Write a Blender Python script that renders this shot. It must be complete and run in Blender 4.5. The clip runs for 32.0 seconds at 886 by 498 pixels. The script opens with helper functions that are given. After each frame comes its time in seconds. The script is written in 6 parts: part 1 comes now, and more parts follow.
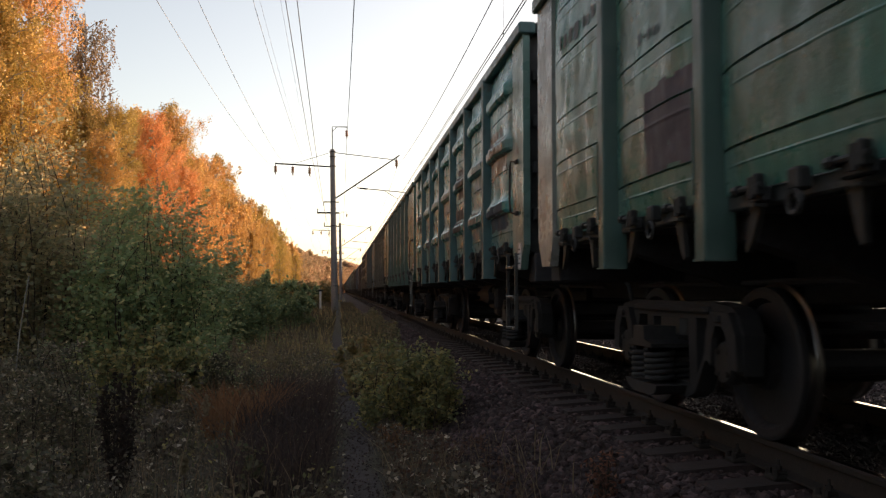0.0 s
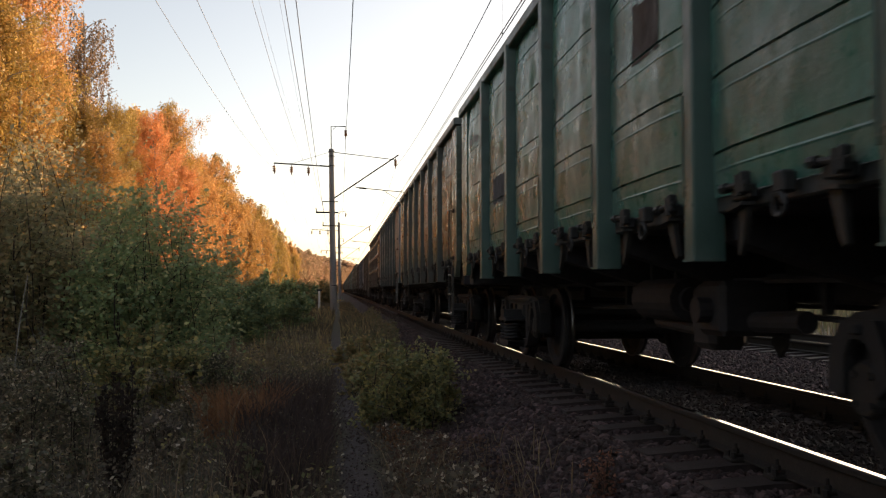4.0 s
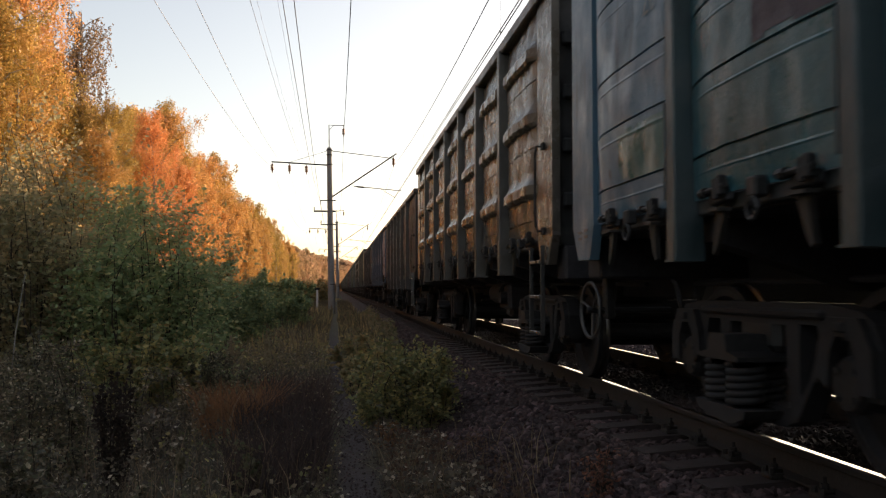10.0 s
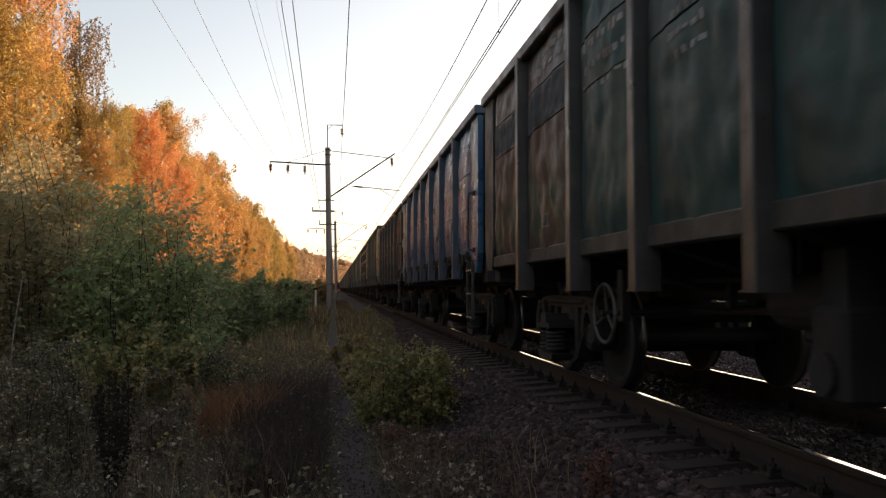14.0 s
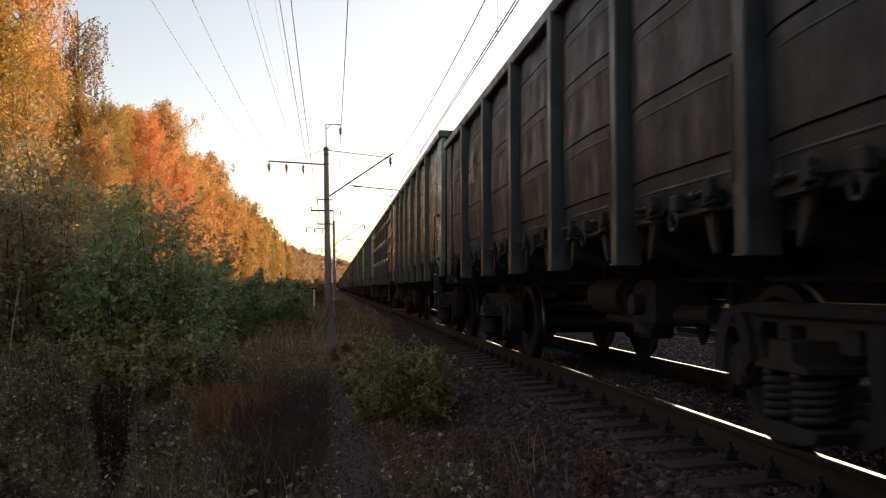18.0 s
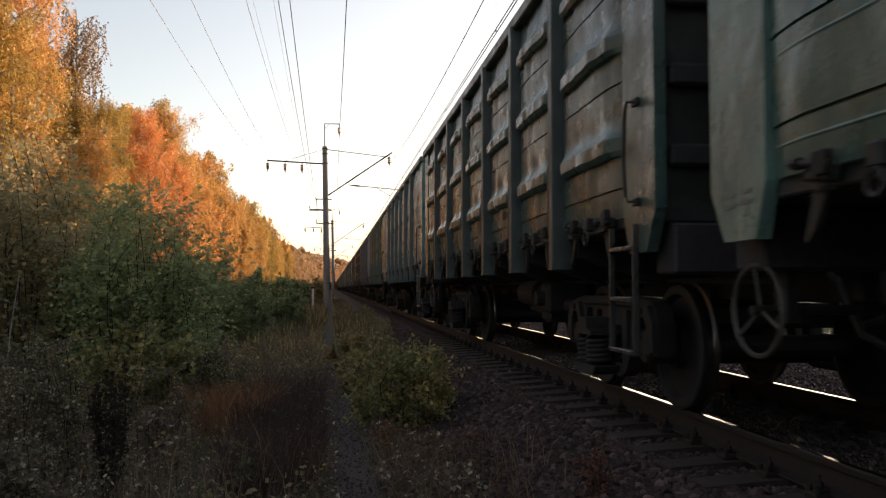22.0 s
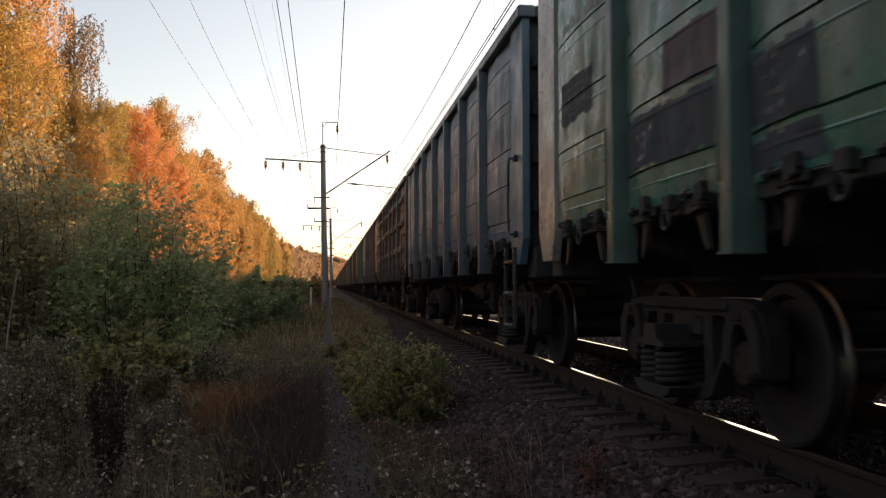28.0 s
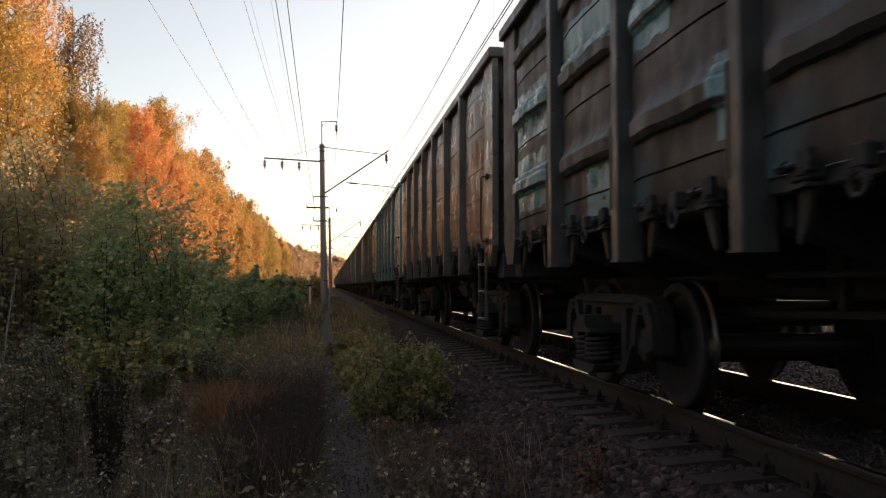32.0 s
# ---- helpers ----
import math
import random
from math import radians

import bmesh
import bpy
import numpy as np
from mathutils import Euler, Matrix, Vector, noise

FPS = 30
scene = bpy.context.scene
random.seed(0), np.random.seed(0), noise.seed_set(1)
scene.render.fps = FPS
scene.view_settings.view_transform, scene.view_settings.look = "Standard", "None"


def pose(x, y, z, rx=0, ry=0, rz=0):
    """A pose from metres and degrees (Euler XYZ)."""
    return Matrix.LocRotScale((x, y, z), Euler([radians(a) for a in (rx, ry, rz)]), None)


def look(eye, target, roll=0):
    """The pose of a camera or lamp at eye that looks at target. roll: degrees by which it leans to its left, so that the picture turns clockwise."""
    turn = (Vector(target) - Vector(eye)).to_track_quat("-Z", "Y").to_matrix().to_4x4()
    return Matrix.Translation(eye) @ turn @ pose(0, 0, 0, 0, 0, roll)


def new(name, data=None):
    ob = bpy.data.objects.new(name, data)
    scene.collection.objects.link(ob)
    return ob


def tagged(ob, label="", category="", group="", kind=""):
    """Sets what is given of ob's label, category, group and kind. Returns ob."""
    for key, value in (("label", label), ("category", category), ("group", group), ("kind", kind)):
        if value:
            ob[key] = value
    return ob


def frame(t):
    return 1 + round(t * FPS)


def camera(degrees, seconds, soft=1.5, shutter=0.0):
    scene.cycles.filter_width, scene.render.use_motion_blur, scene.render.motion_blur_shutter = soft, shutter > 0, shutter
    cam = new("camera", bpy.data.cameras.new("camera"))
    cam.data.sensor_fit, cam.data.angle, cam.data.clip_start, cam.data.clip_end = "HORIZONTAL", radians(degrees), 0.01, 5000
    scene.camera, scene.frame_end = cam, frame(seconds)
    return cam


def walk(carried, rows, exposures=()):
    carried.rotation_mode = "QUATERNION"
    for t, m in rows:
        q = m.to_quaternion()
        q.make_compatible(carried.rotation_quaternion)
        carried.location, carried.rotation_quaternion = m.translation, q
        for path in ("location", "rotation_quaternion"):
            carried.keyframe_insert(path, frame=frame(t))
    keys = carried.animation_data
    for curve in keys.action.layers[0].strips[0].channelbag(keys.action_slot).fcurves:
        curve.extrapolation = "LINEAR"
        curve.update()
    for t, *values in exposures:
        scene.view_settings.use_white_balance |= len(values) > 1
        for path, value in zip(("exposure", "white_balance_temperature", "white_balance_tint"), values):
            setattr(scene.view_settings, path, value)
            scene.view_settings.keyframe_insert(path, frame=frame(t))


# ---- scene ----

# Plan: rail top is z = 0, the near track runs along +y at x = TRACK, the walker's path lies at x = 0.
TRACK, TRACK2 = 3.505, 9.2
EYE_Z = 0.937
GAUGE_HALF = 0.796
PITCH = 13.92
HALF = 6.61


def gone(t):
    """Metres that the train has rolled since the clip's start."""
    return 5.58905 * t + 0.0104398 * t * t + 0.000126547 * t ** 3


# ---- camera ----
LENS = 53.81
cam = camera(LENS, 32.0, soft=1.25, shutter=0.25)
# seconds, turn to the right of the track, tilt up, lean (degrees)
AIM = [(0.0, 6.718, 2.701, 0.0), (5.5, 6.821, 2.660, 0.0), (9.0, 6.901, 2.605, 0.0), (13.0, 7.000, 2.590, 0.0),
       (19.0, 7.146, 2.552, 0.0), (25.0, 7.266, 2.471, 0.0), (28.5, 7.339, 2.404, 0.0), (32.0, 7.391, 2.367, 0.0)]
PATH = [(t, pose(0, 0, EYE_Z, 0, 0, -turn) @ pose(0, 0, 0, 90 + tilt, 0, 0) @ pose(0, 0, 0, 0, 0, lean)) for t, turn, tilt, lean in AIM]
walk(cam, PATH, [(0.0, 1.36, 7100, 18), (32.0, 1.36, 7100, 18)])

# ---- light ----
SUN_EL, SUN_AZ = 6.0, 48.0      # degrees above the horizon, degrees to the right of the track
world = bpy.data.worlds.new("evening_sky")
world.use_nodes = True
scene.world = world
wt = world.node_tree
sky = wt.nodes.new("ShaderNodeTexSky")
sky.sky_type, sky.sun_disc = "NISHITA", False
sky.sun_elevation, sky.sun_rotation = radians(SUN_EL), radians(SUN_AZ)
sky.air_density, sky.dust_density, sky.ozone_density = 0.9, 1.5, 1.0
wt.nodes["Background"].inputs["Strength"].default_value = 0.15
veil = wt.nodes.new("ShaderNodeHueSaturation")     # a thin high veil takes colour out of the evening sky
veil.inputs["Saturation"].default_value = 0.68
wt.links.new(sky.outputs[0], veil.inputs["Color"])
wt.links.new(veil.outputs[0], wt.nodes["Background"].inputs["Color"])
sun = new("sun", bpy.data.lights.new("sun", "SUN"))
sun.data.energy, sun.data.angle, sun.data.color = 4.2, radians(0.5), (1.0, 0.73, 0.47)
sun.matrix_world = look((0, 0, 0), (-math.sin(radians(SUN_AZ)) * math.cos(radians(SUN_EL)), -math.cos(radians(SUN_AZ)) * math.cos(radians(SUN_EL)), -math.sin(radians(SUN_EL))))


# ---- materials ----
def material(name):
    m = bpy.data.materials.new(name)
    m.use_nodes = True
    return m, m.node_tree, m.node_tree.nodes["Principled BSDF"]


def node(nt, kind, ins=(), operation="", data_type=""):
    n = nt.nodes.new(kind)
    if operation:
        n.operation = operation
    if data_type:
        n.data_type = data_type
    for key, value in dict(ins).items():
        if isinstance(value, bpy.types.NodeSocket):
            nt.links.new(value, n.inputs[key])
        else:
            n.inputs[key].default_value = value
    return n


def rgb(c):
    return (c[0], c[1], c[2], 1.0)


def coords(nt, seed=0.0, scale=(1, 1, 1)):
    tc = node(nt, "ShaderNodeTexCoord")
    return node(nt, "ShaderNodeMapping", {"Vector": tc.outputs["Object"], "Location": (seed * 3.1, seed * 7.7, seed * 1.3), "Scale": scale}).outputs[0]


def noise_at(nt, co, scale, detail=4.0, rough=0.6):
    return node(nt, "ShaderNodeTexNoise", {"Vector": co, "Scale": scale, "Detail": detail, "Roughness": rough}).outputs[0]


def ramp(nt, fac, lo, hi):
    return node(nt, "ShaderNodeMapRange", {"Value": fac, "From Min": lo, "From Max": hi}).outputs[0]


def mixed(nt, fac, a, b):
    n = node(nt, "ShaderNodeMix", data_type="RGBA")
    for key, value in ((0, fac), (6, a), (7, b)):
        if isinstance(value, bpy.types.NodeSocket):
            nt.links.new(value, n.inputs[key])
        else:
            n.inputs[key].default_value = rgb(value) if isinstance(value, tuple) else value
    return n.outputs[2]


def bump(nt, bsdf, height, strength, distance):
    b = node(nt, "ShaderNodeBump", {"Height": height, "Strength": strength, "Distance": distance})
    nt.links.new(b.outputs[0], bsdf.inputs["Normal"])


def plain(name, a, b, scale, rough=0.8, metal=0.0, relief=0.3, distance=0.01, fine=None):
    """Two tones mixed by noise at two scales, with relief."""
    m, nt, p = material(name)
    co = coords(nt)
    n1 = noise_at(nt, co, scale)
    n2 = noise_at(nt, co, fine or scale * 9, 6.0, 0.7)
    half = mixed(nt, ramp(nt, n1, 0.3, 0.7), a, b)
    nt.links.new(mixed(nt, ramp(nt, n2, 0.35, 0.75), half, tuple(0.55 * v for v in a)), p.inputs["Base Color"])
    p.inputs["Roughness"].default_value, p.inputs["Metallic"].default_value = rough, metal
    bump(nt, p, n2, relief, distance)
    return m


def paint(name, base, second, amount=0.5, grime=(0.030, 0.025, 0.023), rust=(0.060, 0.040, 0.030), seed=0.0, gloss=0.25, dust=0.22, relief=0.35):
    """Old wagon paint: faded areas of a second tone, rust streaks, soot and dust."""
    m, nt, p = material(name)
    co = coords(nt, seed)
    streak = coords(nt, seed + 0.7, (1.0, 2.2, 0.25))
    big = noise_at(nt, co, 0.9, 3.0)
    mid = noise_at(nt, co, 3.2, 5.0, 0.65)
    run = noise_at(nt, streak, 4.0, 5.0, 0.65)
    fine = noise_at(nt, co, 26.0, 5.0, 0.7)
    c = mixed(nt, ramp(nt, big, 0.62 - 0.25 * amount, 0.72 - 0.25 * amount), base, second)
    dusty = node(nt, "ShaderNodeMath", {0: ramp(nt, noise_at(nt, coords(nt, seed + 3.3, (1.0, 1.0, 1.5)), 2.1, 5.0, 0.6), 0.48, 0.70), 1: dust}, operation="MULTIPLY").outputs[0]
    c = mixed(nt, dusty, c, (0.165, 0.16, 0.15))
    c = mixed(nt, ramp(nt, run, 0.58, 0.82), c, grime)
    c = mixed(nt, ramp(nt, mid, 0.645, 0.73), c, rust)
    c = mixed(nt, ramp(nt, fine, 0.58, 0.9), c, tuple(0.5 * v + 0.02 for v in base))
    nt.links.new(c, p.inputs["Base Color"])
    nt.links.new(node(nt, "ShaderNodeMapRange", {"Value": mid, "From Min": 0.3, "From Max": 0.7, "To Min": gloss - 0.08, "To Max": gloss + 0.20}).outputs[0], p.inputs["Roughness"])
    dent = noise_at(nt, coords(nt, seed + 5.1, (1.0, 1.5, 0.8)), 2.0, 2.0, 0.45)
    bumps = node(nt, "ShaderNodeMath", {0: dent, 1: 5.0, 2: mid}, operation="MULTIPLY_ADD").outputs[0]
    bump(nt, p, node(nt, "ShaderNodeMath", {0: fine, 1: 0.8, 2: bumps}, operation="MULTIPLY_ADD").outputs[0], relief, 0.016)
    p.inputs["Specular IOR Level"].default_value = 0.6
    return m


def leafy(name, colours, rough=0.6):
    """Leaves: a colour for each leaf and a shift for each plant, light shining through."""
    m, nt, p = material(name)
    geo = node(nt, "ShaderNodeNewGeometry")
    info = node(nt, "ShaderNodeObjectInfo")
    cr = node(nt, "ShaderNodeValToRGB", {"Fac": geo.outputs["Random Per Island"]})
    els = cr.color_ramp.elements
    while len(els) < len(colours):
        els.new(0.5)
    for i, c in enumerate(colours):
        els[i].position, els[i].color = i / (len(colours) - 1), rgb(c)
    hs = node(nt, "ShaderNodeHueSaturation", {"Color": cr.outputs[0]})
    nt.links.new(node(nt, "ShaderNodeMapRange", {"Value": info.outputs["Random"], "To Min": 0.489, "To Max": 0.511}).outputs[0], hs.inputs["Hue"])
    nt.links.new(node(nt, "ShaderNodeMapRange", {"Value": info.outputs["Random"], "To Min": 1.22, "To Max": 0.82}).outputs[0], hs.inputs["Value"])
    nt.links.new(hs.outputs[0], p.inputs["Base Color"])
    p.inputs["Roughness"].default_value = rough
    tr = node(nt, "ShaderNodeBsdfTranslucent", {"Color": hs.outputs[0]})
    mix = node(nt, "ShaderNodeMixShader", {0: 0.45, 1: p.outputs[0], 2: tr.outputs[0]})
    nt.links.new(mix.outputs[0], nt.nodes["Material Output"].inputs["Surface"])
    return m


STEEL_DARK = plain("sooty_cast_steel", (0.022, 0.020, 0.020), (0.034, 0.031, 0.030), 3.0, 0.6, 0.1, 0.4, 0.006)
HOOK = plain("worn_latch_steel", (0.050, 0.044, 0.038), (0.022, 0.020, 0.018), 6.0, 0.6, 0.2, 0.4, 0.004)
HANDWHEEL = plain("worn_handwheel_steel", (0.105, 0.098, 0.094), (0.06, 0.055, 0.052), 6.0, 0.5, 0.2, 0.3, 0.003)
CASTING = plain("dusty_cast_steel", (0.030, 0.027, 0.028), (0.014, 0.0125, 0.013), 4.0, 0.8, 0.0, 0.5, 0.006)
STEEL_BLACK = plain("black_underframe", (0.0348, 0.0305, 0.0341), (0.0522, 0.0449, 0.0487), 2.0, 0.75, 0.0, 0.4, 0.008)
WHEEL = plain("worn_wheel_steel", (0.0275, 0.025, 0.028), (0.04, 0.0363, 0.0392), 4.0, 0.65, 0.1, 0.2, 0.003)
RAIL_SIDE = plain("rusty_rail_steel", (0.031, 0.024, 0.021), (0.046, 0.035, 0.030), 6.0, 0.75, 0.2, 0.3, 0.003)
TREAD = plain("worn_wheel_tread", (0.30, 0.28, 0.27), (0.22, 0.20, 0.19), 5.0, 0.28, 1.0, 0.05, 0.001)
RAIL_TOP = plain("polished_rail_head", (0.62, 0.58, 0.54), (0.5, 0.47, 0.44), 3.0, 0.10, 1.0, 0.03, 0.001)
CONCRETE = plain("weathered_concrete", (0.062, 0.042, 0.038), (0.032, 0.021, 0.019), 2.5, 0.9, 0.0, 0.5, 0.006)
MAST_GREY = plain("grey_mast_concrete", (0.30, 0.29, 0.28), (0.21, 0.20, 0.20), 1.2, 0.85, 0.0, 0.3, 0.006)


def stone_material(name, tones):
    m, nt, p = material(name)
    geo = node(nt, "ShaderNodeNewGeometry")
    co = coords(nt)
    n1, n2 = noise_at(nt, co, 1.1), noise_at(nt, co, 45.0, 6.0, 0.7)
    cr = node(nt, "ShaderNodeValToRGB", {"Fac": geo.outputs["Random Per Island"]})
    els = cr.color_ramp.elements
    while len(els) < len(tones):
        els.new(0.5)
    for i, c in enumerate(tones):
        els[i].position, els[i].color = i / (len(tones) - 1), rgb(c)
    c = mixed(nt, ramp(nt, n1, 0.4, 0.75), cr.outputs[0], (0.052, 0.032, 0.026))
    c = mixed(nt, ramp(nt, n2, 0.5, 0.8), c, (0.03, 0.025, 0.024))
    nt.links.new(c, p.inputs["Base Color"])
    p.inputs["Roughness"].default_value = 0.85
    bump(nt, p, n2, 0.6, 0.008)
    return m


STONE = stone_material("crushed_stone", [(0.044, 0.022, 0.023), (0.072, 0.039, 0.040), (0.022, 0.011, 0.012), (0.040, 0.020, 0.021), (0.20, 0.125, 0.120), (0.056, 0.027, 0.025), (0.030, 0.016, 0.016)])
# darker copies of stone and bed: shade under the train put into the colour
SHADED_STONE = stone_material("shaded_stone", [(0.010, 0.007, 0.007), (0.018, 0.013, 0.012), (0.007, 0.005, 0.005), (0.032, 0.023, 0.021)])
SHADED_BED = plain("shaded_ballast", (0.012, 0.009, 0.008), (0.020, 0.014, 0.012), 6.0, 0.9, 0.0, 0.9, 0.03, 30.0)
BED = plain("packed_ballast", (0.034, 0.020, 0.017), (0.054, 0.033, 0.028), 6.0, 0.95, 0.0, 0.9, 0.03, 30.0)
IRON = plain("dark_painted_iron", (0.03, 0.03, 0.032), (0.05, 0.045, 0.04), 5.0, 0.6, 0.4, 0.2, 0.003)
WIRE = plain("oxidised_copper_wire", (0.05, 0.045, 0.045), (0.035, 0.03, 0.03), 3.0, 0.5, 0.6, 0.1, 0.001)
PORCELAIN = plain("brown_porcelain", (0.16, 0.06, 0.03), (0.10, 0.04, 0.02), 8.0, 0.25, 0.0, 0.1, 0.001)
WHITE_PAINT = plain("dirty_white_paint", (0.78, 0.76, 0.72), (0.6, 0.58, 0.54), 4.0, 0.7, 0.0, 0.2, 0.003)
BARK = plain("birch_bark", (0.42, 0.38, 0.33), (0.10, 0.085, 0.07), 5.0, 0.9, 0.0, 0.5, 0.01)
TWIG = plain("brown_twig", (0.07, 0.05, 0.035), (0.045, 0.033, 0.026), 8.0, 0.9, 0.0, 0.3, 0.004)
LEAF_ORANGE = leafy("orange_autumn_leaf", [(0.421, 0.225, 0.0713), (0.527, 0.296, 0.0941), (0.6, 0.362, 0.13), (0.306, 0.181, 0.0653)])
LEAF_RED = leafy("red_autumn_leaf", [(0.55, 0.249, 0.0904), (0.634, 0.309, 0.117), (0.49, 0.226, 0.0798), (0.47, 0.237, 0.0851)])
LEAF_GOLD = leafy("golden_autumn_leaf", [(0.384, 0.252, 0.0728), (0.491, 0.335, 0.0936), (0.288, 0.205, 0.0624), (0.384, 0.235, 0.0676)])
LEAF_BIRCH = leafy("brown_birch_leaf", [(0.171, 0.119, 0.0702), (0.218, 0.146, 0.0784), (0.123, 0.0921, 0.0618), (0.26, 0.171, 0.0867)])
LEAF_GREEN = leafy("dull_green_leaf", [(0.214, 0.297, 0.138), (0.286, 0.353, 0.16), (0.164, 0.236, 0.122), (0.598, 0.525, 0.23)], 0.55)
LEAF_OLIVE = leafy("browning_leaf", [(0.347, 0.293, 0.144), (0.274, 0.259, 0.127), (0.448, 0.322, 0.161), (0.549, 0.385, 0.184)], 0.8)
LEAF_THICKET = leafy("olive_thicket_leaf", [(0.25, 0.254, 0.14), (0.351, 0.307, 0.164), (0.192, 0.201, 0.117), (0.498, 0.388, 0.198), (0.22, 0.187, 0.113)], 0.7)
SPRUCE = leafy("spruce_needles", [(0.035, 0.055, 0.030), (0.045, 0.065, 0.035), (0.028, 0.042, 0.026)], 0.8)
LEAF_YOUNG = leafy("yellowing_bush_leaf", [(0.207, 0.22, 0.096), (0.287, 0.286, 0.12), (0.151, 0.166, 0.08), (0.545, 0.44, 0.167), (0.344, 0.253, 0.126)], 0.5)
# far woods' own leaf: sunlight is put into its paler colour
LEAF_FAR = leafy("distant_sunlit_leaf", [(0.38, 0.26, 0.162), (0.45, 0.307, 0.19), (0.33, 0.234, 0.157)], 0.8)
LEAF_WEED = leafy("autumn_weed_leaf", [(0.141, 0.11, 0.082), (0.0884, 0.078, 0.0581), (0.197, 0.158, 0.112), (0.123, 0.112, 0.0766), (0.0736, 0.0592, 0.0489), (0.227, 0.188, 0.132), (0.11, 0.0902, 0.0688), (0.639, 0.552, 0.41)], 0.8)
LEAF_TOE = leafy("yellowing_toe_weed_leaf", [(0.168, 0.149, 0.078), (0.116, 0.132, 0.0715), (0.252, 0.209, 0.111), (0.147, 0.11, 0.0715), (0.21, 0.198, 0.091)], 0.7)
LEAF_HERB = leafy("mixed_herb_leaf", [(0.175, 0.16, 0.0938), (0.103, 0.102, 0.069), (0.29, 0.236, 0.145), (0.0797, 0.0722, 0.058), (0.187, 0.196, 0.102), (0.145, 0.117, 0.0856), (0.652, 0.551, 0.372)], 0.6)
LEAF_DOCK = leafy("dark_dock_leaf", [(0.0473, 0.0338, 0.027), (0.0675, 0.0446, 0.0324), (0.0378, 0.027, 0.0243), (0.081, 0.054, 0.0405)], 0.8)
STRAW = leafy("pale_straw", [(0.34, 0.27, 0.17), (0.28, 0.22, 0.14), (0.40, 0.33, 0.22), (0.24, 0.18, 0.11)], 0.9)
BIRCH_WHITE = plain("white_birch_bark", (0.46, 0.42, 0.37), (0.22, 0.19, 0.16), 7.0, 0.8, 0.0, 0.3, 0.004)
GRASS_DRY = leafy("dry_grass", [(0.28, 0.20, 0.12), (0.18, 0.13, 0.085), (0.36, 0.27, 0.17), (0.15, 0.11, 0.075)], 0.8)
GRASS_DARK = leafy("dark_weeds", [(0.13, 0.124, 0.0715), (0.156, 0.117, 0.078), (0.111, 0.091, 0.065), (0.195, 0.15, 0.091)], 0.8)
GRASS_RUST = leafy("rusty_weeds", [(0.248, 0.131, 0.06), (0.305, 0.16, 0.075), (0.171, 0.0935, 0.05), (0.266, 0.16, 0.08)], 0.8)

WEED_RED = leafy("reddened_weed_leaf", [(0.22, 0.10, 0.065), (0.15, 0.07, 0.05), (0.27, 0.13, 0.08), (0.11, 0.06, 0.045)], 0.8)
GRASS_DEAD = leafy("dead_dark_stalks", [(0.0702, 0.0499, 0.0468), (0.0936, 0.0655, 0.0562), (0.0546, 0.0406, 0.039), (0.133, 0.0936, 0.0749)], 0.9)
GRASS_RUSTY = leafy("dull_red_weeds", [(0.12, 0.065, 0.045), (0.16, 0.09, 0.06), (0.08, 0.05, 0.038), (0.20, 0.13, 0.085)], 0.8)


def ground_material():
    m, nt, p = material("path_and_meadow_soil")
    tc = node(nt, "ShaderNodeTexCoord")
    co = tc.outputs["Object"]
    sep = node(nt, "ShaderNodeSeparateXYZ", {0: co})
    n1, n2 = noise_at(nt, co, 0.7), noise_at(nt, co, 14.0, 6.0, 0.7)
    wob = node(nt, "ShaderNodeMath", {0: n1, 1: 0.5, 2: -0.17}, operation="MULTIPLY_ADD").outputs[0]
    bend = node(nt, "ShaderNodeMapRange", {"Value": sep.outputs[1], "From Min": 8.6, "From Max": 23.6, "To Min": -0.12, "To Max": 0.18}).outputs[0]
    line = node(nt, "ShaderNodeMath", {0: sep.outputs[0], 1: bend}, operation="ADD").outputs[0]
    off = node(nt, "ShaderNodeMath", {0: line, 1: wob}, operation="SUBTRACT").outputs[0]
    far = node(nt, "ShaderNodeMath", {0: off}, operation="ABSOLUTE").outputs[0]
    soil = mixed(nt, ramp(nt, n2, 0.35, 0.7), (0.050, 0.037, 0.033), (0.092, 0.070, 0.062))
    turf = mixed(nt, ramp(nt, n2, 0.3, 0.7), (0.045, 0.042, 0.022), (0.085, 0.066, 0.035))
    away = node(nt, "ShaderNodeMath", {0: ramp(nt, far, 0.08, 0.20), 1: ramp(nt, sep.outputs[1], 24.0, 34.0)}, operation="MAXIMUM").outputs[0]
    nt.links.new(mixed(nt, away, soil, turf), p.inputs["Base Color"])
    p.inputs["Roughness"].default_value = 0.95
    bump(nt, p, n2, 0.6, 0.03)
    return m


GROUND = ground_material()


# ---- mesh helpers ----
def mesh_of(name, bm, smooth=False):
    me = bpy.data.meshes.new(name)
    bm.normal_update()
    bm.to_mesh(me)
    bm.free()
    if smooth:
        for poly in me.polygons:
            poly.use_smooth = True
    return me


def put(name, me, mat, parent=None, m=None, label=""):
    """Links a mesh as one object; the material sits on the object, so that meshes can be shared."""
    ob = new(name, me)
    if not me.materials:
        me.materials.append(None)
    ob.material_slots[0].link = "OBJECT"
    ob.material_slots[0].material = mat
    if parent:
        ob.parent = parent
    if m is not None:
        ob.matrix_basis = m
    if label:
        ob["label"] = label
    return ob


def part(name, bm, mat, parent, label="", m=None, smooth=False):
    return put(name, mesh_of(name, bm, smooth), mat, parent, m, label)


